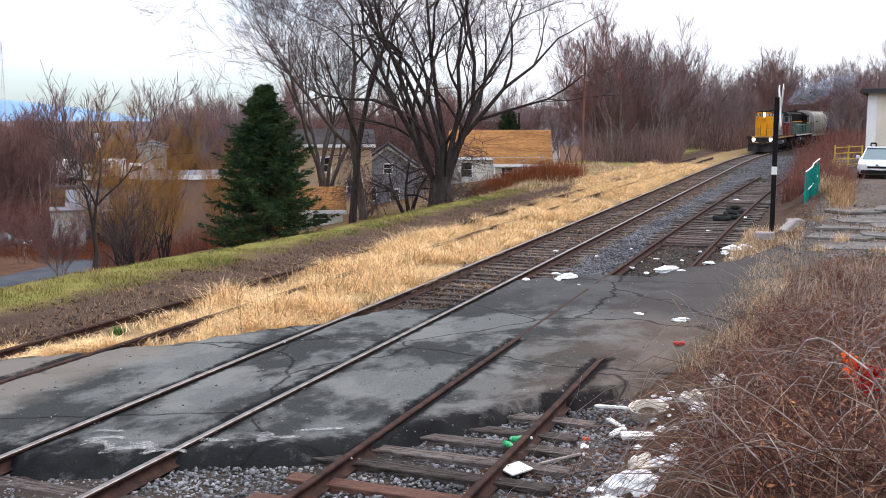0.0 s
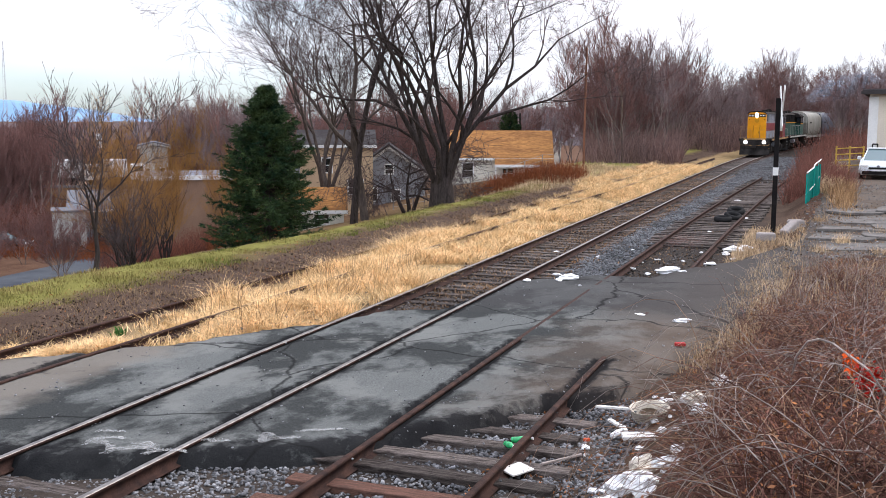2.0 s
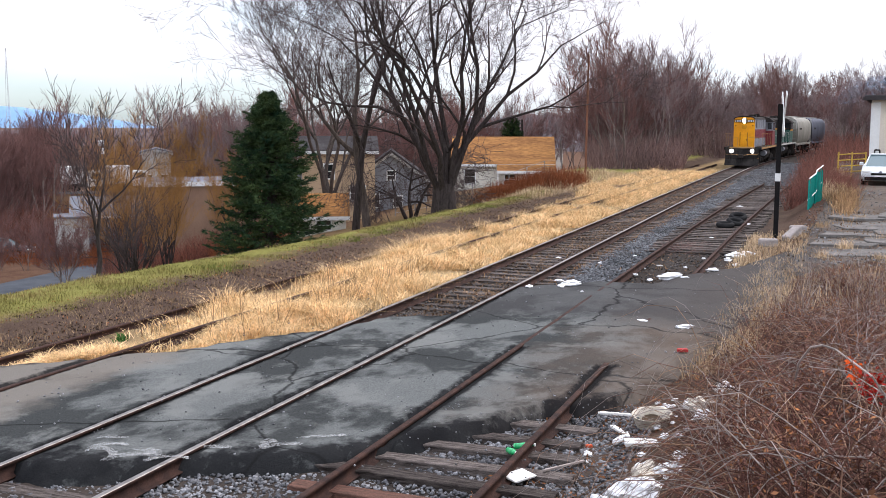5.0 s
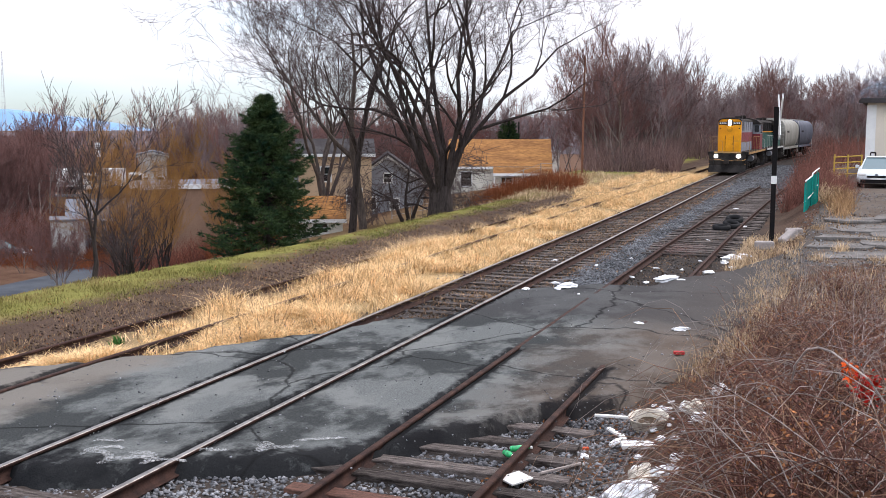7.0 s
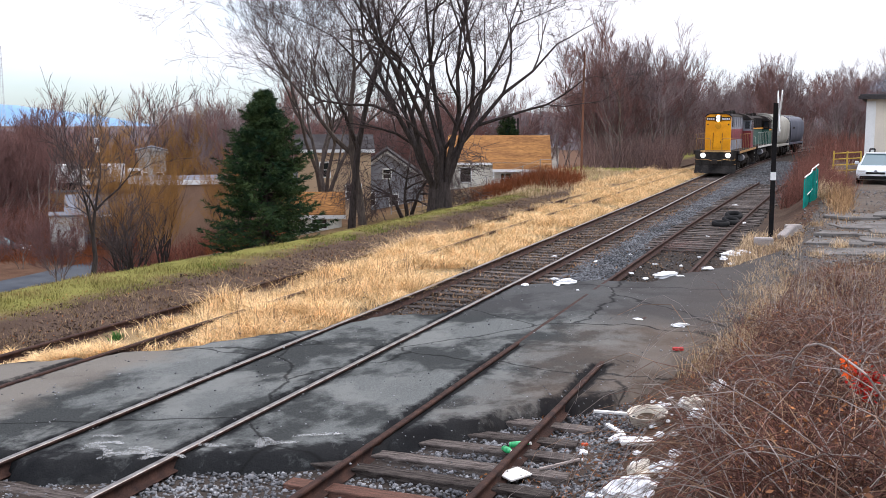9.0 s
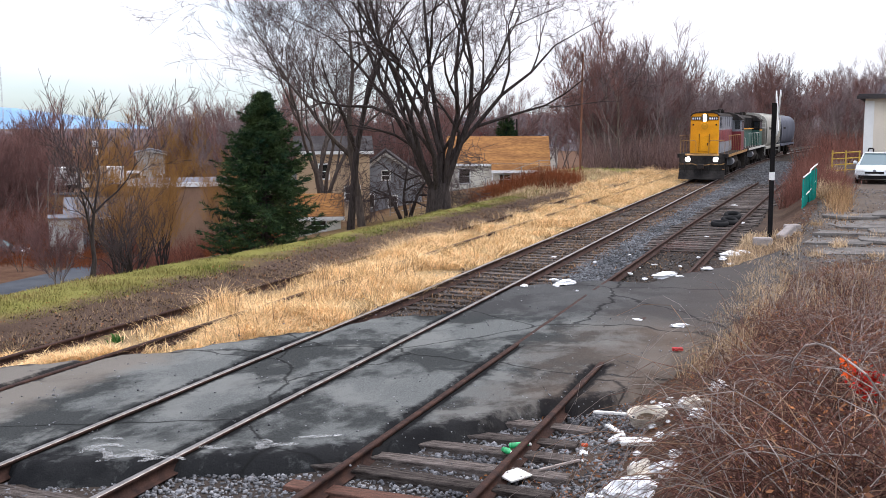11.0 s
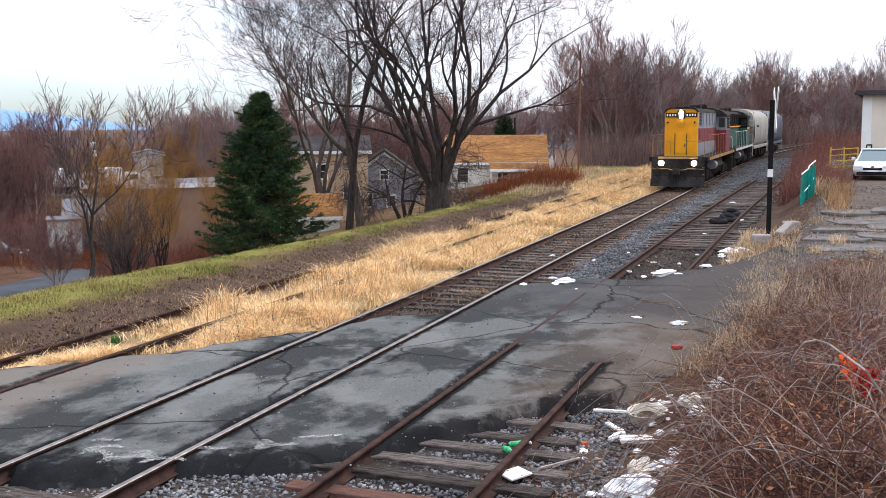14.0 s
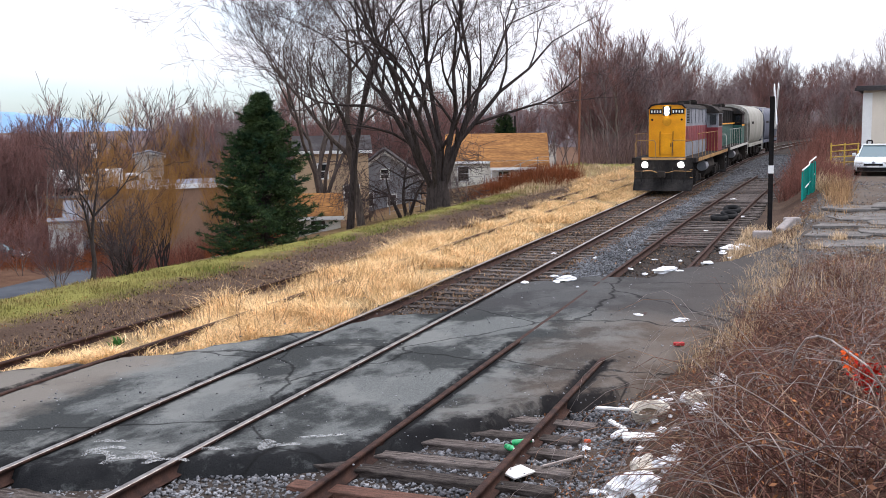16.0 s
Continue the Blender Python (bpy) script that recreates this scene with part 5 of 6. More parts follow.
gate = thing("barrier", "yellow tubular steel barrier beside the warehouse", "barrier", pose(0.12, 57.4, ground_z(0.5, 57.4)))
M_GATE = mat("faded_yellow_steel", (0.55, 0.36, 0.07), (0.42, 0.27, 0.07), 2, 0.6, 0, 0.05, 30, 0.2)
for x in (-0.05, 0.6, 1.25):
    part("post", rod(bmesh.new(), (x, 0.1 * x, 0.0), (x, 0.1 * x, 1.5), 0.04), M_GATE, gate)
for k in range(4):
    part("rail", rod(bmesh.new(), (-0.1, 0, 0.45 + 0.3 * k), (1.3, 0.13, 0.55 + 0.3 * k), 0.03), M_GATE, gate)

fence = thing("fence_panel", "teal green fence panel with bent pale top rail", "fence", pose(-0.93, 41.0, -0.14))
M_TEAL = mat("teal_mesh_fabric", (0.01, 0.30, 0.25), (0.008, 0.22, 0.19), 2, 0.7, 0, 0.2, 40, 0.25)
bm = bmesh.new()
g0 = [[bm.verts.new((0.4 * f + 0.04 * math.sin(9 * f + 2 * h), 3.6 * f, 0.02 + 0.08 * f + (1.50 + 0.22 * f + 0.05 * math.sin(14 * f)) * h)) for h in (0, 0.25, 0.5, 0.75, 1)] for f in np.linspace(0, 1, 13)]
for a, b in zip(g0, g0[1:]):
    for k in range(4):
        bm.faces.new((a[k], a[k + 1], b[k + 1], b[k]))
bmesh.ops.solidify(bm, geom=bm.faces[:], thickness=0.02)
part("fabric", bm, M_TEAL, fence)
for f in (0, 0.5, 1.0):
    part("post", rod(bmesh.new(), (0.4 * f, 3.6 * f, -0.2), (0.4 * f, 3.6 * f, 1.5 + 0.25 * f), 0.03), M_TEAL, fence)
part("top_rail", pipe_run([(0, 0, 1.56), (0.2, 1.8, 1.68), (0.22, 2.0, 1.79), (0.42, 3.7, 1.92)], 0.025), M_TRIM, fence, "pale bent top rail")
part("middle_rail", pipe_run([(-0.03, 0, 0.75), (0.2, 1.8, 0.95), (0.38, 3.6, 1.25)], 0.02), M_TRIM, fence, "pale bent middle rail")

M_SLAB = mat("broken_driveway_slab", (0.185, 0.172, 0.158), (0.10, 0.092, 0.086), 1.6, 0.9, 0, 0.6, 30, 0.4)
r_s = np.random.default_rng(77)
for x, y, L, W in ((0.9, 29.6, 1.9, 1.3), (2.6, 30.4, 1.7, 1.5), (0.4, 31.6, 1.5, 1.2), (2.0, 32.3, 1.8, 1.3), (3.7, 32.8, 1.6, 1.4), (0.7, 33.6, 1.7, 1.3), (2.5, 34.4, 1.9, 1.4), (1.2, 36.0, 1.8, 1.6), (3.2, 36.6, 1.9, 1.7), (0.8, 38.4, 1.5, 1.8), (2.6, 39.2, 1.9, 2.2), (4.4, 35.2, 1.6, 1.5)):
    bm = bmesh.new()
    rim = [(0.62 * L * c * r_s.uniform(0.8, 1.1), 0.6 * W * d * r_s.uniform(0.62, 1.12)) for c, d in ((-1, -1), (-0.2, -1.05), (0.9, -1), (1.05, -0.1), (1, 0.9), (0.1, 1.05), (-0.9, 1), (-1.05, 0.1))]
    prism(bm, rim, "z", -0.06, 0.035)
    bmesh.ops.bevel(bm, geom=bm.edges[:], offset=0.012, segments=1, affect="EDGES")
    ob = part("broken_slab", bm, M_SLAB)
    ob.matrix_basis = pose(x, y, max(-0.012, ground_z(x, y) + 0.03) + 0.015, r_s.uniform(-1.5, 1.5), r_s.uniform(-1.5, 1.5), r_s.uniform(-12, 12))
    tagged(ob, "cracked pale slab of old paving in the driveway", "paving", "broken slabs of the driveway")

xb = thing("crossing_sign", "crossbuck railway crossing sign, weathered boards on a dark post", "sign", pose(-1.66, 33.08, ground_z(-1.66, 33.08) - 0.1))
part("post", boxed(-0.07, 0.07, -0.07, 0.07, 0, 4.3, 0.012), M_BLACK, xb)
part("reflector_band", boxed(-0.077, 0.077, -0.077, 0.077, 1.98, 2.22), M_TRIM, xb, "white reflective band")
for s in (-1, 1):
    b = part("board", boxed(-0.015, 0.015, -0.115, 0.115, -0.80, 0.80, 0.01), M_WHITE, xb, "weathered white crossbuck board")
    b.matrix_basis = pose(0.105 + 0.018 * s, 0, 4.0, 40 * s, 0, 8)

up_ = thing("utility_pole", "reddish brown wooden utility pole at the wood's edge", "pole", pose(-16.8, 73.1, 0.0))
part("pole", rod(bmesh.new(), (0, 0, -0.5), (0.1, 0, 8.4), 0.085, 0.06, 10), mat("pole_wood", (0.22, 0.10, 0.065), (0.15, 0.075, 0.05), 1, 0.9, 0, 0.3, 20, 0.3, (4, 4, 0.4)), up_)
up2 = thing("utility_pole", "dark utility pole behind the low cream house", "pole", pose(-33.0, 112.0, -2.0))
part("pole", rod(bmesh.new(), (0, 0, -0.5), (0, 0, 6.0), 0.14, 0.11, 10), M_BARK, up2)

mast = thing("radio_mast", "thin pale lattice radio mast on the far hill", "mast", pose(-566, 600, -10))
M_MAST = mat("pale_mast_steel", (0.5, 0.5, 0.52), (0.42, 0.42, 0.44), 1, 0.6, 0.2, 0, 10, 0.1)
for a in (0, 120, 240):
    c, d = math.cos(radians(a)), math.sin(radians(a))
    part("leg", rod(bmesh.new(), (2.0 * c, 2.0 * d, 0), (0.3 * c, 0.3 * d, 68), 0.14, 0.10, 6), M_MAST, mast)
for k in range(16):
    z, w_ = 3 + 4 * k, 2.0 - 1.7 * (3 + 4 * k) / 68
    ring = [(w_ * math.cos(radians(a)), w_ * math.sin(radians(a)), z) for a in (0, 120, 240, 0)]
    part("brace", pipe_run(ring, 0.07, 4), M_MAST, mast)
up3 = thing("utility_pole", "yard pole with white transformer cans", "pole", pose(-70.5, 86.5, -8.0))
part("pole", rod(bmesh.new(), (0, 0, -0.5), (0, 0, 10.0), 0.13, 0.09, 10), M_BARK, up3)
for z in (8.4, 9.2):
    part("transformer", rod(bmesh.new(), (0.75, -0.1, z), (0.75, -0.1, z + 0.6), 0.26, sides=14), M_TRIM, up3, "white transformer can")
    part("bracket", boxed(0.0, 0.6, -0.13, -0.07, z + 0.25, z + 0.33), M_GRIME, up3)

# wire fence before the cream house
wf = thing("wire_fence", "low grey wire fence with thin posts", "fence", pose(0, 0, 0))
M_WIRE = mat("grey_wire", (0.30, 0.29, 0.28), (0.22, 0.21, 0.20), 1, 0.6, 0.3, 0, 20, 0.2)
fp = [(-24.0 + 0.86 * k, 55.5 + 0.95 * k) for k in range(10)]
for x, y in fp:
    part("post", rod(bmesh.new(), (x, y, ground_z(x, y) - 0.2), (x, y, ground_z(x, y) + 1.2), 0.03, sides=6), M_WIRE, wf)
for h in (0.15, 0.5, 0.85, 1.18):
    part("wire", pipe_run([(x, y, ground_z(x, y) + h) for x, y in fp], 0.012, 4), M_WIRE, wf)

# ---- grass, ballast and brush ----
def blades(name, label, spots, count, h, w, material, lean, seed):
    r = np.random.default_rng(seed)
    p = np.array([spots(r) for _ in range(count)])
    z = np.array([ground_z(a, b) for a, b in p]) - 0.02
    hs = r.uniform(h[0], h[1], count) * (0.55 + 0.9 * np.array([0.5 + fbm(a, b, 0.8) for a, b in p]).clip(0.1, 1.2))
    if name == "dry_grass":
        hs = hs * np.interp(p[:, 1], [12.0, 14.0, 17.0], [0.35, 0.6, 1.0])
    a, g = r.uniform(0, 2 * math.pi, (2, count))
    base = np.column_stack([p, z])
    side = np.column_stack([np.cos(g), np.sin(g), np.zeros(count)]) * (w * r.uniform(0.5, 1.2, count))[:, None]
    lx = lean * r.normal(0.6, 0.5, count)
    mid = base + np.column_stack([np.cos(a) * lx * 0.35, np.sin(a) * lx * 0.35, np.ones(count) * 0.6]) * hs[:, None]
    tip = base + np.column_stack([np.cos(a) * lx, np.sin(a) * lx, np.ones(count) * r.uniform(0.65, 1.0, count)]) * hs[:, None]
    v = np.stack([base - side, base + side, mid + side * 0.7, mid - side * 0.7, tip], 1).reshape(-1, 3)
    b = (np.arange(count) * 5)[:, None]
    f = np.concatenate([b + np.array([[0, 1, 2]]), b + np.array([[0, 2, 3]]), b + np.array([[3, 2, 4]])])
    return tagged(link_mesh(name, mesh_of(name, v, f), material), label, "grass", kind="stuff")


def leaves(name, label, spots, count, size, material, seed):
    r = np.random.default_rng(seed)
    p = np.array([spots(r) for _ in range(count)])
    u, v = r.normal(0, 1, (2, count, 3))
    u /= np.linalg.norm(u, axis=1, keepdims=True)
    v -= (v * u).sum(1, keepdims=True) * u
    v /= np.linalg.norm(v, axis=1, keepdims=True)
    s = r.uniform(size[0], size[1], (count, 1))
    q = np.stack([p - u * s, p + v * s * 0.5, p + u * s, p - v * s * 0.5], 1).reshape(-1, 3)
    return tagged(link_mesh(name, mesh_of(name, q, np.arange(len(q)).reshape(-1, 4)), material), label, "leaves", kind="stuff")


def straw_spot(r):
    while True:
        y = 11.6 + 70 * r.random() ** 1.7
        lo = np.interp(y, [11, 12.5, 13.2, 17, 21, 30, 50, 56, 82], [-12.0, -11.9, -11.2, -11.25, -11.7, -11.7, -11.9, -13.2, -13.2])
        hi = np.interp(y, [11, 12.3, 13.4, 14.8, 16.2, 18, 82], [-11.2, -10.7, -9.6, -8.45, -8.1, -7.95, -8.6])
        x = lo + (hi - lo) * r.random()
        k = 0.55 + 1.5 * fbm(x, y, 0.55)
        if abs(x + 11.5) < 0.3 and r.random() < 0.85:
            continue
        if y < 14 and x < -10.2:
            k -= 0.55
        if -12.1 < x < -10.7 and (12.6 < y < 15.4 or 17.6 < y < 20.5) and r.random() < 0.93:
            continue
        if abs(x + 9.9) < 0.35 and y < 14.4 and r.random() < 0.9:
            continue
        if r.random() < k:
            return x, y


blades("dry_grass", "tall dry golden grass between the tracks", straw_spot, 125000, (0.14, 0.40), 0.0072, M_STRAW, 1.7, 21)
blades("lawn_grass", "short winter lawn grass with yellowed patches", lambda r: (-16.2 + 2.9 * r.random(), 12 + 40 * r.random() ** 1.4), 42000, (0.05, 0.11), 0.008, M_LAWN, 0.6, 22)
blades("dead_grass", "flattened dead grass on bare soil", lambda r: (-13.3 + 1.9 * r.random(), 12 + 50 * r.random() ** 1.3), 11000, (0.04, 0.12), 0.007, mat("dead_grass", (0.36, 0.245, 0.14), (0.15, 0.10, 0.065), 0.8, 0.9, 0, 0, 9, 0.3, island=0.4), 1.2, 23)
M_TAWNY = mat("tawny_grass", (0.46, 0.29, 0.15), (0.24, 0.14, 0.08), 0.9, 0.9, 0, 0, 9, 0.25, island=0.4)
M_LEAFY = mat("dry_debris", (0.24, 0.15, 0.09), (0.10, 0.07, 0.05), 0.8, 0.9, 0, 0, 12, 0.3, island=0.6)
M_PALE = mat("bleached_grass", (0.62, 0.46, 0.29), (0.36, 0.245, 0.145), 0.9, 0.9, 0, 0, 9, 0.25, island=0.4)
blades("dry_grass", "bleached grass at the brush's edge", lambda r: ((lambda y: (-1.9 + 0.035 * (y - 16) + 0.9 * r.random(), y))(14.5 + 12 * r.random())), 2300, (0.12, 0.40), 0.006, M_PALE, 0.8, 24)
blades("dry_grass", "bleached grass beside the crossing post", lambda r: ((lambda x, y: (x, y))(-2.4 + 1.7 * r.random() ** 1.4, 26 + 9 * r.random())), 2600, (0.1, 0.35), 0.008, M_PALE, 0.9, 25)
blades("dry_grass", "bleached grass along the driveway's edge", lambda r: (-0.55 + 1.0 * r.random(), 44.5 + 18 * r.random()), 3600, (0.15, 0.6), 0.011, M_PALE, 0.8, 26)
blades("rail_weeds", "orange-brown weeds along the rails", lambda r: (r.choice([-7.9, -6.45, -5.95]) + r.normal(0, 0.09), 18 + 50 * r.random()), 4500, (0.04, 0.16), 0.008, mat("orange_weeds", (0.36, 0.2, 0.09), (0.24, 0.13, 0.07), 0.8, 0.9, 0, 0, 9, 0.3, island=0.4), 1.0, 27)
blades("dry_grass", "tall tawny grass clump between fence and driveway", lambda r: (r.normal(0.35, 0.22), r.normal(43.5, 2.6)), 2400, (0.2, 0.6), 0.009, M_TAWNY, 0.9, 55)
thicket("red_brush", "red-brown twigs beside the fence panel", lambda r: (r.normal(-0.7, 0.5), 45.5 + 9 * r.random()), 1300, (0.5, 1.5), M_REDBR, 0.6, 0.009, 56)
thicket("red_brush", "red-brown twigs at the driveway's verge", lambda r: (r.normal(0.25, 0.35), r.normal(50.0, 3.0)), 700, (0.4, 1.1), M_REDBR, 0.6, 0.009, 57)
leaves("leaf_litter", "brown leaves and debris on the driveway", lambda r: (lambda x, y: (x, y, max(0.0, ground_z(x, y) + 0.05) + 0.03))(r.uniform(-1.2, 4.0), r.uniform(24.5, 40)), 2600, (0.014, 0.045), M_LEAFY, 58)
leaves("leaf_litter", "brown leaves and chaff between the rails", lambda r: (lambda x, y: (x, y, -0.155))(r.choice([-7.0, -7.0, -3.9]) + r.normal(0, 0.55), 17.5 + 45 * r.random() ** 1.2), 6500, (0.015, 0.05), M_LEAFY, 59)
blades("rail_weeds", "straw-coloured weeds between the main rails", lambda r: (-7.05 + r.normal(0, 0.45), 19 + 48 * r.random()), 5000, (0.03, 0.13), 0.009, M_TAWNY, 1.3, 60)
thicket("weed_stalks", "dark dry weed stalks in golden grass", lambda r: (-11.0 + 2.2 * r.random(), 14.3 + 8 * r.random()), 260, (0.4, 0.85), mat("weed_stalk", (0.24, 0.15, 0.09), (0.16, 0.10, 0.06), 1, 0.9, 0, 0, 9, 0.3), 0.2, 0.006, 28)


def stones(name, label, spots, count, size, material, seed, zf=ground_z):
    """Broken stones, each a crooked eight-sided lump."""
    r = np.random.default_rng(seed)
    unit = np.array([(1, 0, 0), (-1, 0, 0), (0, 1, 0), (0, -1, 0), (0, 0, 1), (0, 0, -1)], float)
    tri = np.array([(0, 2, 4), (2, 1, 4), (1, 3, 4), (3, 0, 4), (2, 0, 5), (1, 2, 5), (3, 1, 5), (0, 3, 5)])
    p = np.array([spots(r) for _ in range(count)])
    z = np.array([zf(a, b) for a, b in p])
    s = r.uniform(size[0], size[1], count) * r.uniform(0.7, 1.3, count)
    v = unit[None] * r.uniform(0.65, 1.3, (count, 6, 1)) + r.normal(0, 0.16, (count, 6, 3))
    a = r.uniform(0, 2 * math.pi, (count, 3))
    for k, (i, j) in enumerate(((0, 1), (1, 2), (0, 2))):
        c, sn = np.cos(a[:, k])[:, None], np.sin(a[:, k])[:, None]
        vi, vj = v[:, :, i].copy(), v[:, :, j].copy()
        v[:, :, i], v[:, :, j] = c * vi - sn * vj, sn * vi + c * vj
    v[:, :, 2] *= 0.75
    v = v * s[:, None, None] + np.column_stack([p, z + s * r.uniform(0.0, 0.55, count)])[:, None, :]
    f = (np.arange(count) * 6)[:, None, None] + tri[None]
    return tagged(link_mesh(name, mesh_of(name, v.reshape(-1, 3), f.reshape(-1, 3)), material), label, "gravel", kind="stuff")


def ballast_spot(r):
    while True:
        x, y = r.uniform(-9.4, -1.9), r.uniform(3.6, 13.0)
        if y < near_edge(x) + 0.12 + 0.2 * fbm(x, y, 2.0):
            return x, y


M_GRAVEL = mat("blue_grey_gravel", (0.155, 0.158, 0.165), (0.085, 0.088, 0.092), 1.0, 0.85, 0, 0.2, 40, 0.3, island=0.5)
stones("ballast", "grey crushed stone ballast around the ties", ballast_spot, 25000, (0.014, 0.031), M_STONE, 31)
stones("gravel", "blue-grey gravel between the two tracks", lambda r: ((lambda y: (-5.95 + 1.25 * r.random() ** 0.8, y))(21.5 + 46 * r.random() ** 1.3)), 15000, (0.02, 0.045), M_GRAVEL, 32)
stones("crumbs", "loose stones and crumbs along the crossing", lambda r: (r.uniform(-9.8, -2.0), r.uniform(9, 26)), 1500, (0.006, 0.018), M_STONE, 33, lambda x, y: max(-0.012, ground_z(x, y)))
stones("ballast", "dark cinders on the tracks", lambda r: (r.uniform(-8.2, -2.3), 17.5 + 42 * r.random() ** 1.3), 17000, (0.014, 0.036), mat("cinder", (0.11, 0.10, 0.095), (0.06, 0.055, 0.05), 1, 0.9, 0, 0.2, 40, 0.3, island=0.5), 34)

M_CANE = mat("brown_canes", (0.22, 0.105, 0.078), (0.10, 0.05, 0.04), 0.8, 0.8, 0, 0, 12, 0.3, island=0.6)
M_CANE_DARK = mat("dark_brown_canes", (0.12, 0.056, 0.042), (0.05, 0.027, 0.023), 0.8, 0.8, 0, 0, 12, 0.3, island=0.6)
M_CANE_TAN = mat("tan_canes", (0.36, 0.23, 0.15), (0.22, 0.13, 0.09), 0.8, 0.8, 0, 0, 12, 0.3, island=0.5)
M_CANE_GREY = mat("grey_canes", (0.36, 0.31, 0.28), (0.24, 0.2, 0.18), 0.8, 0.8, 0, 0, 12, 0.3, island=0.4)
M_LEAF = mat("dead_leaves", (0.34, 0.14, 0.055), (0.17, 0.08, 0.045), 0.8, 0.8, 0, 0, 12, 0.3, island=0.5)


def bank_spot(r):
    while True:
        y = 4.0 + 20.5 * r.random() ** 1.35
        x = np.interp(y, [4, 7, 9, 12, 16, 20, 26], [-0.2, -0.6, -0.9, -1.05, -1.1, -0.75, 0.3]) + 5.5 * r.random() ** 1.3
        if x - 0.36 * y < 1.0 and r.random() < 0.45 + 1.3 * fbm(x, y, 0.9):
            return x, y


thicket("bramble", "tangled brown leafless bramble canes on the bank", bank_spot, 4600, (0.5, 1.5), M_CANE, 0.9, 0.0046, 41, 8, 0.45, 0.5)
thicket("bramble", "tan dry canes arching over the bank", bank_spot, 1500, (0.7, 1.9), M_CANE_TAN, 1.0, 0.0042, 47, 9, 0.55, 0.35)
thicket("bramble", "arching grey canes among the bramble", bank_spot, 1100, (0.9, 2.4), M_CANE_GREY, 1.0, 0.0046, 42, 10, 0.55, 0.28)
thicket("bramble", "fine russet twigs low in the bramble", bank_spot, 11000, (0.25, 0.95), M_CANE_DARK, 1.2, 0.003, 43, 4, 0.25, 0.5)


def litter_spot(r):
    x, y = bank_spot(r)
    return x, y, ground_z(x, y) + 0.5 * r.random() ** 2


leaves("leaf_litter", "brown dead leaves caught in the bramble", litter_spot, 15000, (0.009, 0.024), M_LEAF, 44)
blades("dry_grass", "ragged bleached grass where the bramble meets the driveway", lambda r: (-0.6 + 5.0 * r.random(), 20 + 5.5 * r.random() ** 0.8), 1300, (0.2, 0.55), 0.006, M_PALE, 0.7, 45)
thicket("weed_stalks", "pale dry stalks standing at the bramble's edge", lambda r: (-1.4 + 4.5 * r.random(), 17.5 + 7.5 * r.random()), 420, (0.5, 1.0), M_CANE_GREY, 0.35, 0.004, 46, 4)
blades("dry_grass", "rough straw-coloured grass on the rise before the brush", lambda r: (-20.0 + 7.0 * r.random(), 47 + 27 * r.random()), 13000, (0.12, 0.4), 0.011, M_PALE, 0.9, 47)
stones("crumbs", "crumbled stone and debris on the driveway", lambda r: (r.uniform(-0.9, 5.0), 27 + 22 * r.random() ** 1.3), 2600, (0.01, 0.04), M_STONE, 48, lambda x, y: max(-0.012, ground_z(x, y) + 0.03))
blades("rail_weeds", "dry weed tufts in the driveway's cracks", lambda r: ((lambda c: (c[0] + r.normal(0, 0.12), c[1] + r.normal(0, 0.25)))([(0.3, 30.5), (1.4, 33.0), (-0.4, 35.5), (0.8, 38.0), (2.2, 36.0), (0.1, 41.0), (1.2, 28.6), (-0.3, 28.4)][int(r.integers(8))])), 1500, (0.05, 0.3), 0.007, M_PALE, 0.9, 49)
M_CLOD = mat("dark_soil_clods", (0.095, 0.065, 0.050), (0.05, 0.034, 0.027), 1.0, 0.95, 0, 0.3, 30, 0.4, island=0.5)
stones("clods", "dark soil clods on the bare strip", lambda r: (r.uniform(-13.7, -11.3), 11.5 + 40 * r.random() ** 1.4), 9000, (0.008, 0.026), M_CLOD, 50)
leaves("leaf_litter", "brown dead leaves on the bare soil strip", lambda r: (lambda x, y: (x, y, ground_z(x, y) + 0.03))(r.uniform(-14.2, -11.3), 11.5 + 45 * r.random() ** 1.3), 1300, (0.012, 0.032), M_LEAF, 51)
blades("green_weed", "small green weed tuft by the overgrown rail", lambda r: (r.normal(-11.05, 0.05), r.normal(14.0, 0.06)), 90, (0.1, 0.24), 0.012, mat("green_weed_leaf", (0.06, 0.17, 0.035), (0.04, 0.11, 0.03), 3), 0.7, 52)
stones("gravel", "grey gravel spread beyond the siding's end", lambda r: ((lambda y: (track_x(y) + 1.1 + 3.6 * r.random(), y))(60 + 45 * r.random())), 8000, (0.03, 0.06), M_GRAVEL, 53)
stones("clods", "rusty dirt and debris between rails and straw", lambda r: (r.choice([-8.05, -5.85]) + r.normal(0, 0.14), 18 + 45 * r.random() ** 1.2), 3500, (0.012, 0.035), mat("rusty_dirt", (0.20, 0.115, 0.07), (0.11, 0.07, 0.05), 0.8, 0.95, 0, 0.3, 30, 0.4, island=0.5), 54)

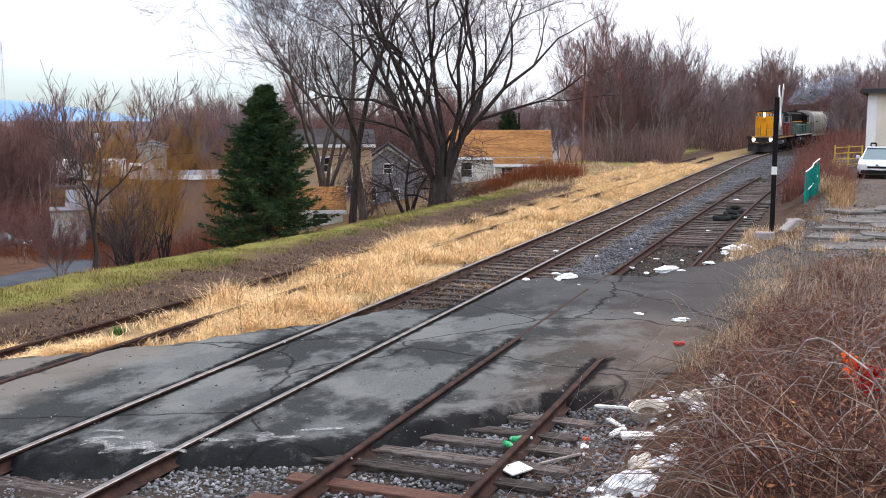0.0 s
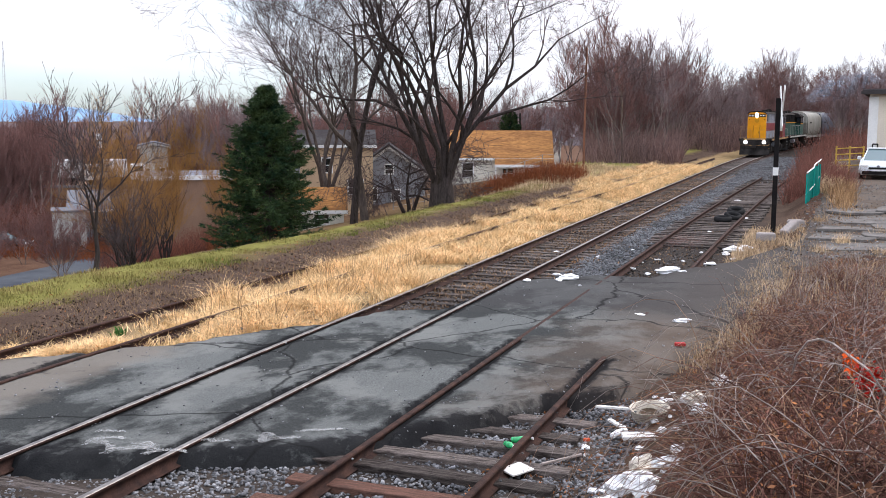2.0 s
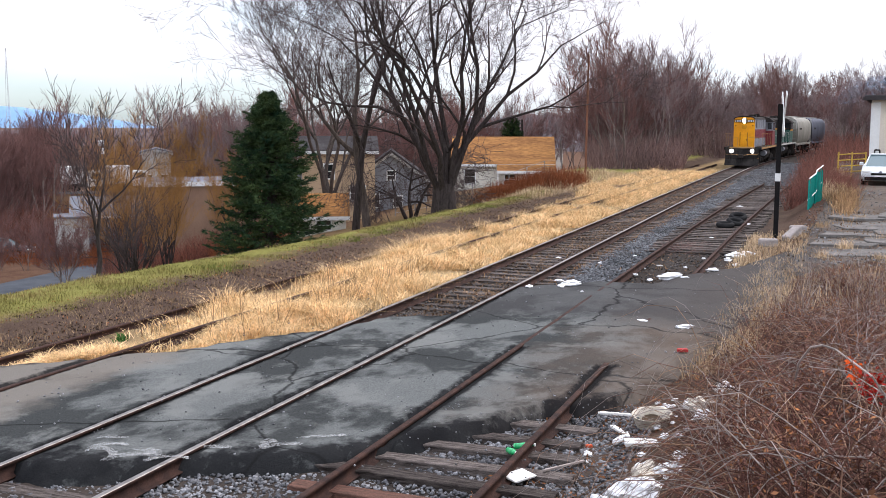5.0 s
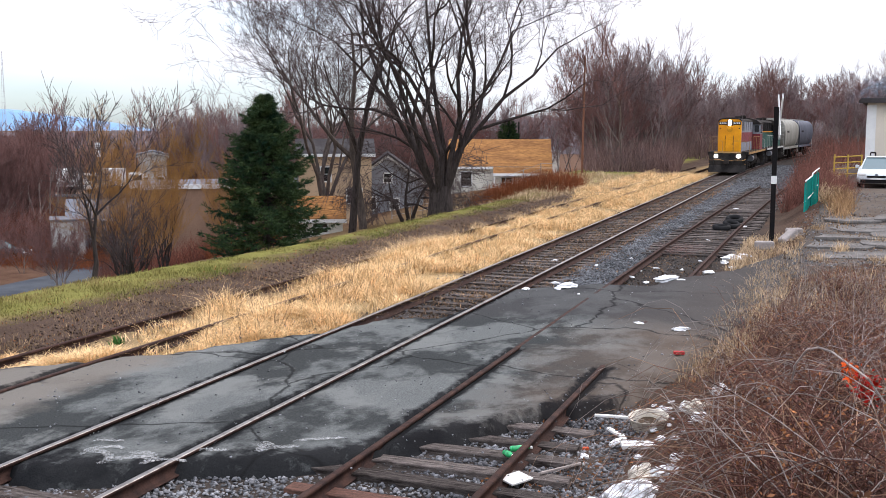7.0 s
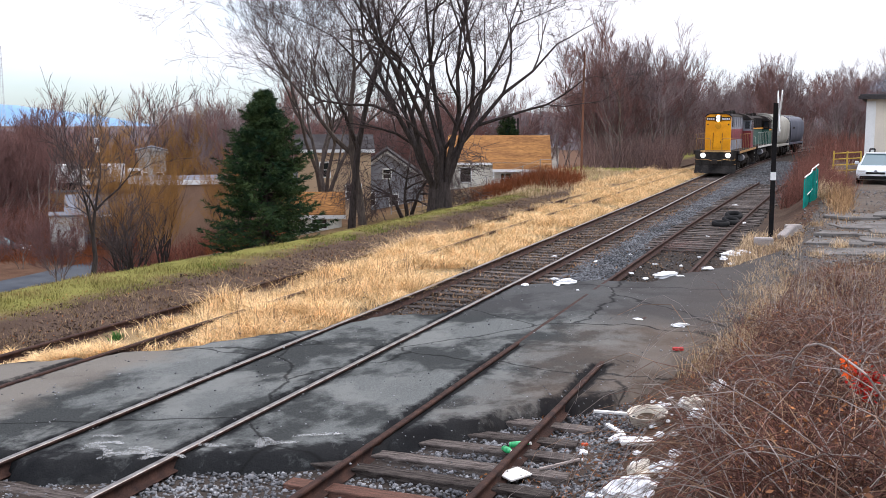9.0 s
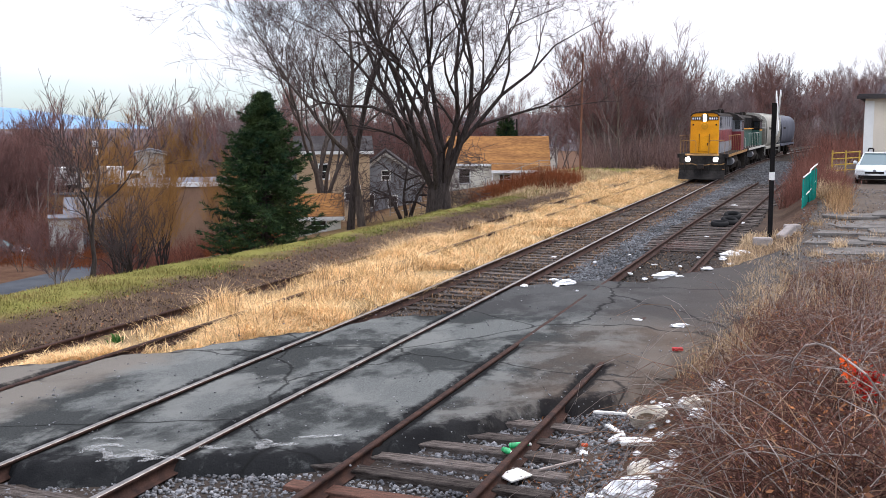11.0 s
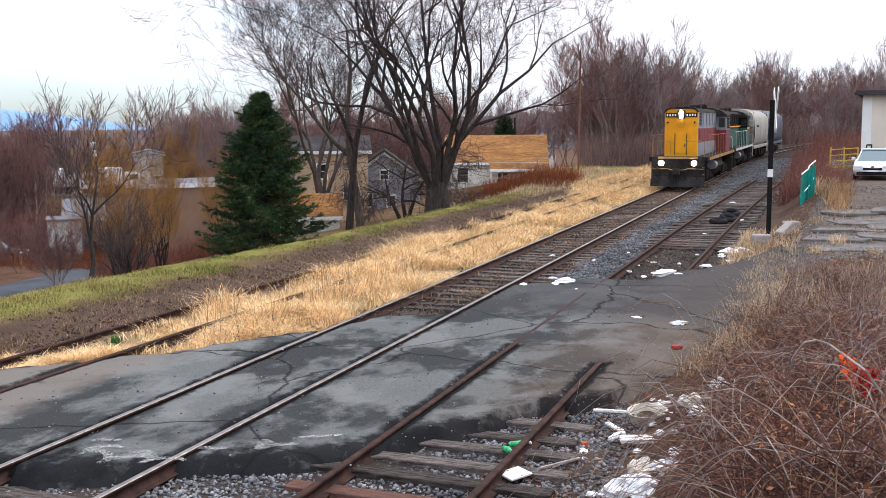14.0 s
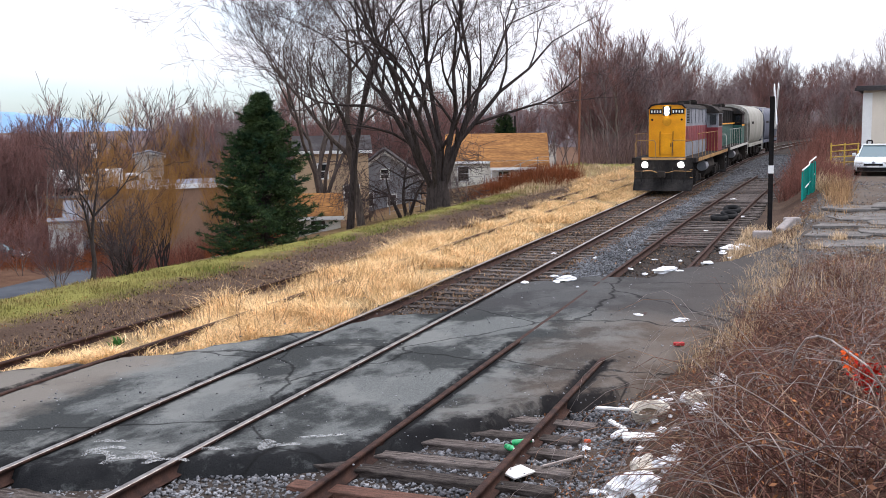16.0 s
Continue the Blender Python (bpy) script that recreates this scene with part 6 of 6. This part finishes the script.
# ---- litter and small things ----
M_PLASTIC = mat("white_plastic_bag", (0.82, 0.82, 0.82), (0.68, 0.68, 0.68), 6, 0.45, 0, 0.4, 18, 0.12)
M_PAPER = mat("white_board", (0.80, 0.79, 0.76), (0.68, 0.66, 0.62), 3, 0.8, 0, 0.1, 20, 0.1)
M_DIRTYPLASTIC = mat("dirty_cream_plastic", (0.66, 0.60, 0.50), (0.5, 0.44, 0.36), 4, 0.6, 0, 0.2, 20, 0.2)
M_TYRE = mat("tyre_rubber", (0.02, 0.02, 0.021), (0.03, 0.029, 0.028), 3, 0.85, 0, 0.3, 40, 0.3)
M_CONC = mat("pale_concrete", (0.36, 0.32, 0.30), (0.26, 0.23, 0.21), 3, 0.9, 0, 0.5, 25, 0.25)


def lump(sx, sy, sz, seed, rough=0.35, sub=3):
    bm = bmesh.new()
    bmesh.ops.create_icosphere(bm, subdivisions=sub, radius=1.0)
    for v in bm.verts:
        k = 1 + rough * noise.fractal(v.co * 1.7 + Vector((seed * 3.1, seed, 0)), 1.0, 2.0, 3)
        v.co = Vector((v.co.x * sx * k, v.co.y * sy * k, max(v.co.z, -0.45) * sz * k))
    return bm


def bag(x, y, sx, sy, sz, seed, m=None, z=None, label="crumpled white plastic bag thrown beside the track"):
    zz = ground_z(x, y) if z is None else z
    ob = part("plastic_bag", lump(sx, sy, sz, seed, 0.55), m or M_PLASTIC, None, smooth=False)
    ob.matrix_basis = pose(x, y, zz + 0.42 * sz, 0, 0, seed * 57)
    return tagged(ob, label, "litter", "litter beside the track")


for i, (x, y, sx, sy, sz) in enumerate(((-1.72, 9.35, 0.16, 0.13, 0.11), (-1.58, 9.7, 0.15, 0.12, 0.13), (-1.48, 9.15, 0.20, 0.12, 0.09), (-1.76, 9.0, 0.09, 0.08, 0.07), (-1.33, 9.5, 0.10, 0.12, 0.08), (-1.62, 8.7, 0.22, 0.14, 0.07), (-1.40, 12.4, 0.16, 0.13, 0.10), (-1.25, 11.6, 0.10, 0.12, 0.06), (-1.15, 12.9, 0.12, 0.10, 0.09), (-1.55, 12.75, 0.10, 0.08, 0.07), (-1.9, 12.9, 0.07, 0.06, 0.05), (-1.45, 8.9, 0.12, 0.10, 0.10), (-1.75, 9.75, 0.08, 0.07, 0.06), (-1.3, 10.0, 0.09, 0.07, 0.06))):
    bag(x, y, sx, sy, sz, i + 1, M_DIRTYPLASTIC if i in (1, 6) else None)
for i, (x, y, s) in enumerate(((-5.2, 21.5, 0.26), (-5.35, 21.2, 0.12), (-5.6, 22.0, 0.10), (-3.4, 23.3, 0.3), (-3.75, 22.8, 0.1), (-3.1, 23.4, 0.12), (-2.45, 29.0, 0.32), (-2.6, 28.2, 0.18), (-2.2, 29.8, 0.2), (-2.75, 26.0, 0.16), (-5.97, 20.9, 0.13), (-3.05, 17.9, 0.09), (-2.3, 17.6, 0.14), (-2.9, 38.6, 0.16), (-3.6, 33.5, 0.12), (-3.9, 47.0, 0.15), (-2.3, 27.2, 0.12), (-4.4, 24.6, 0.1), (-4.1, 26.4, 0.08), (-6.9, 27.0, 0.1))):
    bag(x, y, s, s * 0.55, s * 0.26, i + 20, None, max(ground_z(x, y), -0.012 if y < 23.5 else -0.17), "flattened pale paper scrap on the ground")


def slab(name, label, x, y, z, L, W, T, turn, m, tilt=0.0):
    ob = part(name, boxed(-L / 2, L / 2, -W / 2, W / 2, 0, T, min(T, W) * 0.2), m)
    ob.matrix_basis = pose(x, y, z, tilt, 0, turn)
    return tagged(ob, label, "litter", "litter beside the track")


slab("board", "white foam board lying on the ties", -2.86, 9.72, -0.13, 0.30, 0.21, 0.02, 62, M_PAPER, 6)
slab("strip", "white plastic strip on dark soil", -2.37, 12.15, -0.09, 0.42, 0.05, 0.03, 6, M_PAPER)
slab("strip", "white plastic strip on dark soil", -2.22, 11.6, -0.12, 0.34, 0.06, 0.03, -52, M_PAPER)
slab("strip", "white plastic strip on dark soil", -2.10, 11.45, -0.12, 0.20, 0.05, 0.03, -70, M_PAPER)
slab("board", "torn white foam board beside the bramble", -1.86, 11.0, -0.06, 0.36, 0.12, 0.05, 22, M_PAPER, 12)
slab("stick", "grey broken stick between the ties", -2.50, 10.15, -0.12, 0.55, 0.025, 0.025, 55, M_CANE_GREY)
pan = thing("basin", "cracked cream plastic basin with dirt inside", "basin", pose(-1.93, 12.15, ground_z(-1.93, 12.15) + 0.0, 14, -4, 20))
bm = bmesh.new()
R0 = [bm.verts.new((0.23 * math.cos(a) * k, 0.17 * math.sin(a) * k, z * 0.8)) for k, z in ((0.8, 0), (1.0, 0.2), (1.06, 0.21), (0.95, 0.2), (0.76, 0.03)) for a in np.linspace(0, 2 * math.pi, 25)[:-1]]
for j in range(4):
    for i in range(24):
        bm.faces.new((R0[j * 24 + i], R0[j * 24 + (i + 1) % 24], R0[(j + 1) * 24 + (i + 1) % 24], R0[(j + 1) * 24 + i]))
part("shell", bm, M_DIRTYPLASTIC, pan, smooth=True)
part("soil", rod(bmesh.new(), (0, 0, 0.03), (0, 0, 0.09), 0.12, sides=20), mat("soil", (0.10, 0.07, 0.05), (0.06, 0.045, 0.03), 8), pan, "dark soil filling")


def bottle(x, y, z, turn, m, label):
    e = thing("bottle", label, "bottle", pose(x, y, z, 82, 0, turn))
    bm = bmesh.new()
    for (r0, z0), (r1, z1) in zip(((0.030, 0.0), (0.034, 0.02), (0.034, 0.14), (0.014, 0.20)), ((0.034, 0.02), (0.034, 0.14), (0.014, 0.20), (0.013, 0.22))):
        rod(bm, (0, 0, z0), (0, 0, z1), r0, r1, 14)
    part("body", bm, m, e, smooth=True)
    part("cap", rod(bmesh.new(), (0, 0, 0.22), (0, 0, 0.24), 0.017, sides=12), M_PAPER, e)


M_GREENPLASTIC = mat("green_plastic", (0.02, 0.42, 0.14), (0.02, 0.30, 0.10), 8, 0.25, 0, 0.1, 20, 0.2, spec=0.6)
bottle(-3.19, 10.42, -0.10, 40, M_GREENPLASTIC, "crushed green plastic bottle beside the rail")
bottle(-3.15, 10.5, -0.08, 100, M_GREENPLASTIC, "crushed green plastic bottle on a tie")
bottle(-2.18, 11.15, -0.12, 160, M_PLASTIC, "clear plastic bottle on dark soil")
slab("scrap", "orange plastic scrap on dark soil", -2.42, 10.95, -0.14, 0.07, 0.05, 0.03, 30, mat("orange_plastic", (0.6, 0.11, 0.05), None, 5, 0.5))
slab("scrap", "red plastic scrap on bare dirt", -2.05, 15.6, -0.0, 0.16, 0.08, 0.05, 20, mat("red_plastic", (0.5, 0.05, 0.05), None, 5, 0.5))


def tyre(x, y, z, rx, ry, turn):
    e = thing("tyre", "worn black tyre dumped on the siding", "tyre", pose(x, y, z, rx, ry, turn), "tyres on the siding")
    bm = bmesh.new()
    ring = []
    for i in range(28):
        a = 2 * math.pi * i / 28
        ring.append([bm.verts.new(((0.24 + 0.075 * math.cos(b)) * math.cos(a), (0.24 + 0.075 * math.cos(b)) * math.sin(a), 0.09 * math.sin(b))) for b in np.linspace(0, 2 * math.pi, 11)[:-1]])
    for i in range(28):
        p, q = ring[i], ring[(i + 1) % 28]
        for k in range(10):
            bm.faces.new((p[k], p[(k + 1) % 10], q[(k + 1) % 10], q[k]))
    part("casing", bm, M_TYRE, e, smooth=True)


tyre(-3.25, 37.6, 0.02, 12, 10, 0)
tyre(-3.2, 38.1, 0.16, 14, -8, 40)
tyre(-3.55, 37.2, -0.06, 5, 0, 0)
for x, y, L, turn, tilt in ((-1.80, 31.9, 0.55, 10, 0), (-1.18, 33.2, 0.75, 60, 24), (-1.05, 34.2, 0.5, 30, 0)):
    ob = part("concrete_block", boxed(-L / 2, L / 2, -0.14, 0.14, -0.12, 0.14, 0.05), M_CONC)
    ob.matrix_basis = pose(x, y, ground_z(x, y) + 0.12, 0, -tilt, turn)
    tagged(ob, "broken pale concrete block beside the crossing post", "concrete block", "concrete blocks by the post")

thicket("twig_heap", "heap of dark twigs on the siding", lambda r: (r.normal(-4.1, 0.28), r.normal(30.6, 0.7)), 420, (0.2, 0.6), M_DRAB, 1.4, 0.007, 61, 3, 0.3)
leaves("red_leaves", "bright red autumn leaves on a bramble", lambda r: (r.normal(0.29, 0.05), r.normal(7.5, 0.08), r.normal(1.63, 0.045)), 120, (0.014, 0.034), mat("red_leaf", (0.46, 0.016, 0.013), (0.30, 0.02, 0.012), 6, 0.6, island=0.4), 62)
leaves("red_leaves", "orange-red autumn leaves on a bramble", lambda r: (r.normal(0.17, 0.03), r.normal(7.5, 0.06), r.normal(1.72, 0.04)), 45, (0.012, 0.03), mat("orange_leaf", (0.7, 0.12, 0.02), (0.55, 0.06, 0.015), 6, 0.6, island=0.4), 63)
leaves("leaf_litter", "brown leaves scattered over tracks and soil", lambda r: (lambda x, y: (x, y, max(ground_z(x, y), -0.19) + 0.02))(r.uniform(-3.2, -1.0), r.uniform(7, 20)), 2600, (0.012, 0.03), M_LEAF, 64)
br = part("branch", pipe_run([(-0.25, 8.4, 1.30), (-0.2, 8.1, 1.62), (-0.12, 7.8, 1.80), (-0.04, 7.62, 1.86), (0.05, 7.5, 1.86), (0.15, 7.4, 1.81), (0.28, 7.29, 1.74), (0.42, 7.19, 1.56), (0.5, 7.0, 1.1)], 0.008), M_CANE_GREY)
tagged(br, "pale bent branch arching out of the bramble", "branch")

# worn white paint on the asphalt
def worn_paint():
    m = mat("worn_white_paint", (0.66, 0.66, 0.64), (0.42, 0.42, 0.41), 5, 0.85, 0, 0.1, 30, 0.3)
    t = m.node_tree
    co = t.nodes.new("ShaderNodeTexCoord")
    n = group_in(t, "ShaderNodeTexNoise", Scale=7.0, Detail=6.0, Roughness=0.75)
    t.links.new(co.outputs["Object"], n.inputs["Vector"])
    r = t.nodes.new("ShaderNodeMapRange")
    r.inputs["From Min"].default_value, r.inputs["From Max"].default_value, r.inputs["To Max"].default_value = 0.40, 0.70, 0.6
    t.links.new(n.outputs["Fac"], r.inputs["Value"])
    t.links.new(r.outputs["Result"], t.nodes["Principled BSDF"].inputs["Alpha"])
    return m


M_WORN = worn_paint()
def stroke(x, y, turn, radius, sweep, width, seed):
    """A curved, ragged brush stroke of old paint."""
    r = np.random.default_rng(seed)
    bm = bmesh.new()
    n = 14
    rows = []
    for k in range(n + 1):
        a = radians(sweep) * (k / n - 0.5)
        w = width * (0.35 + 0.65 * math.sin(math.pi * (0.08 + 0.84 * k / n))) * r.uniform(0.75, 1.2)
        c = Vector((math.sin(a) * radius, (math.cos(a) - 1) * radius, 0))
        out = Vector((math.sin(a), math.cos(a), 0))
        rows.append((bm.verts.new(c + out * w / 2), bm.verts.new(c), bm.verts.new(c - out * w / 2)))
    for p, q in zip(rows, rows[1:]):
        for k in range(2):
            bm.faces.new((p[k], p[k + 1], q[k + 1], q[k]))
    ob = part("paint_mark", bm, M_WORN)
    ob.matrix_basis = pose(x, y, 0.006, 0, 0, turn)
    tagged(ob, "worn white paint smear on the asphalt", "road marking", "paint smears on the asphalt", "structure")


for i, (x, y, turn, radius, sweep, width) in enumerate(((-7.18, 8.75, 50, 0.22, 150, 0.10), (-7.0, 8.62, -20, 0.25, 120, 0.12), (-6.72, 8.56, 40, 0.30, 110, 0.13), (-6.5, 8.72, -35, 0.22, 150, 0.14), (-6.3, 8.66, 30, 0.26, 120, 0.11), (-6.0, 9.12, 15, 0.6, 30, 0.12), (-5.55, 9.40, -70, 0.35, 60, 0.17), (-5.38, 9.46, 35, 0.3, 70, 0.12), (-5.15, 9.85, 33, 1.6, 20, 0.09), (-7.25, 9.0, 20, 0.5, 40, 0.09))):
    stroke(x, y, turn, radius, sweep, width, 300 + i)
r_l = np.random.default_rng(91)
for k in range(34):
    near = k < 22
    x, y = (r_l.normal(-1.85, 0.28), r_l.uniform(8.6, 13.4)) if near else (r_l.uniform(-5.8, -2.2), r_l.uniform(20, 31))
    s_ = r_l.uniform(0.025, 0.07)
    bag(x, y, s_, s_ * 0.7, s_ * 0.5, 120 + k, None, max(ground_z(x, y), -0.012 if not near and y < 23 else -0.19), "small pale litter scrap on the ground")


# thin exhaust smoke, in drifting rigid puffs
def smoke_material():
    m = bpy.data.materials.new("thin_blue_smoke")
    m.use_nodes = True
    t = m.node_tree
    p = t.nodes["Principled BSDF"]
    p.inputs["Base Color"].default_value, p.inputs["Roughness"].default_value, p.inputs["Specular IOR Level"].default_value = (0.42, 0.47, 0.55, 1), 1.0, 0.0
    co = t.nodes.new("ShaderNodeTexCoord")
    n = group_in(t, "ShaderNodeTexNoise", Scale=0.9, Detail=5.0, Roughness=0.6)
    t.links.new(co.outputs["Object"], n.inputs["Vector"])
    r = t.nodes.new("ShaderNodeMapRange")
    r.inputs["From Min"].default_value, r.inputs["From Max"].default_value, r.inputs["To Max"].default_value = 0.40, 0.72, 0.24
    t.links.new(n.outputs["Fac"], r.inputs["Value"])
    t.links.new(r.outputs["Result"], p.inputs["Alpha"])
    return m


M_SMOKE = smoke_material()
PUFFS = []
for k in range(7):
    ob = part("smoke_puff", lump(1.5 + 0.25 * (k % 3), 1.4, 1.0 + 0.15 * (k % 2), 70 + k, 0.9, 3), M_SMOKE, None, smooth=True)
    tagged(ob, "thin bluish exhaust smoke drifting over the train", "smoke", "exhaust smoke")
    PUFFS.append((ob, (-3.4 + 0.8 * k, 121.0 + 0.6 * k, 5.6 + 0.32 * k + 0.3 * math.sin(2.1 * k)), 20 * k))


# ---- what moves ----
def front_y(t):
    """Where the leading locomotive's front stands on the line."""
    return float(np.interp(t, TT, YY))


TT = np.arange(0, 16.01, 0.25)
YY = np.polyval(np.polyfit([0, 2, 4, 6.5, 8, 9, 10.2, 11.5, 12, 14, 16], [107.8, 100.6, 92.6, 82.0, 75.4, 71.2, 66.4, 61.8, 60.2, 54.0, 47.8], 3), TT)


def car_pose(front, half):
    y = front + half
    return pose(track_x(y), y, 0, 0, 0, track_turn(y))


def motions():
    for car, offset, half in TRAIN:
        walk(car, [(t, car_pose(front_y(t) + offset, half)) for t in np.arange(0, 16.01, 0.5)])
    for axle, x, y, z, r in AXLES:
        rows = []
        for t in np.arange(0, 16.01, 0.125):
            rows.append((t, pose(x, y, z, math.degrees((YY[0] - front_y(t)) / r), 0, 0)))
        walk(axle, rows)
    for puff, (x, y, z), turn in PUFFS:
        walk(puff, [(t, pose(x + 0.9 * t, y + 0.5 * t, z + 0.16 * t, 0, 0, turn + 3 * t)) for t in np.arange(0, 16.01, 2.0)])


motions()
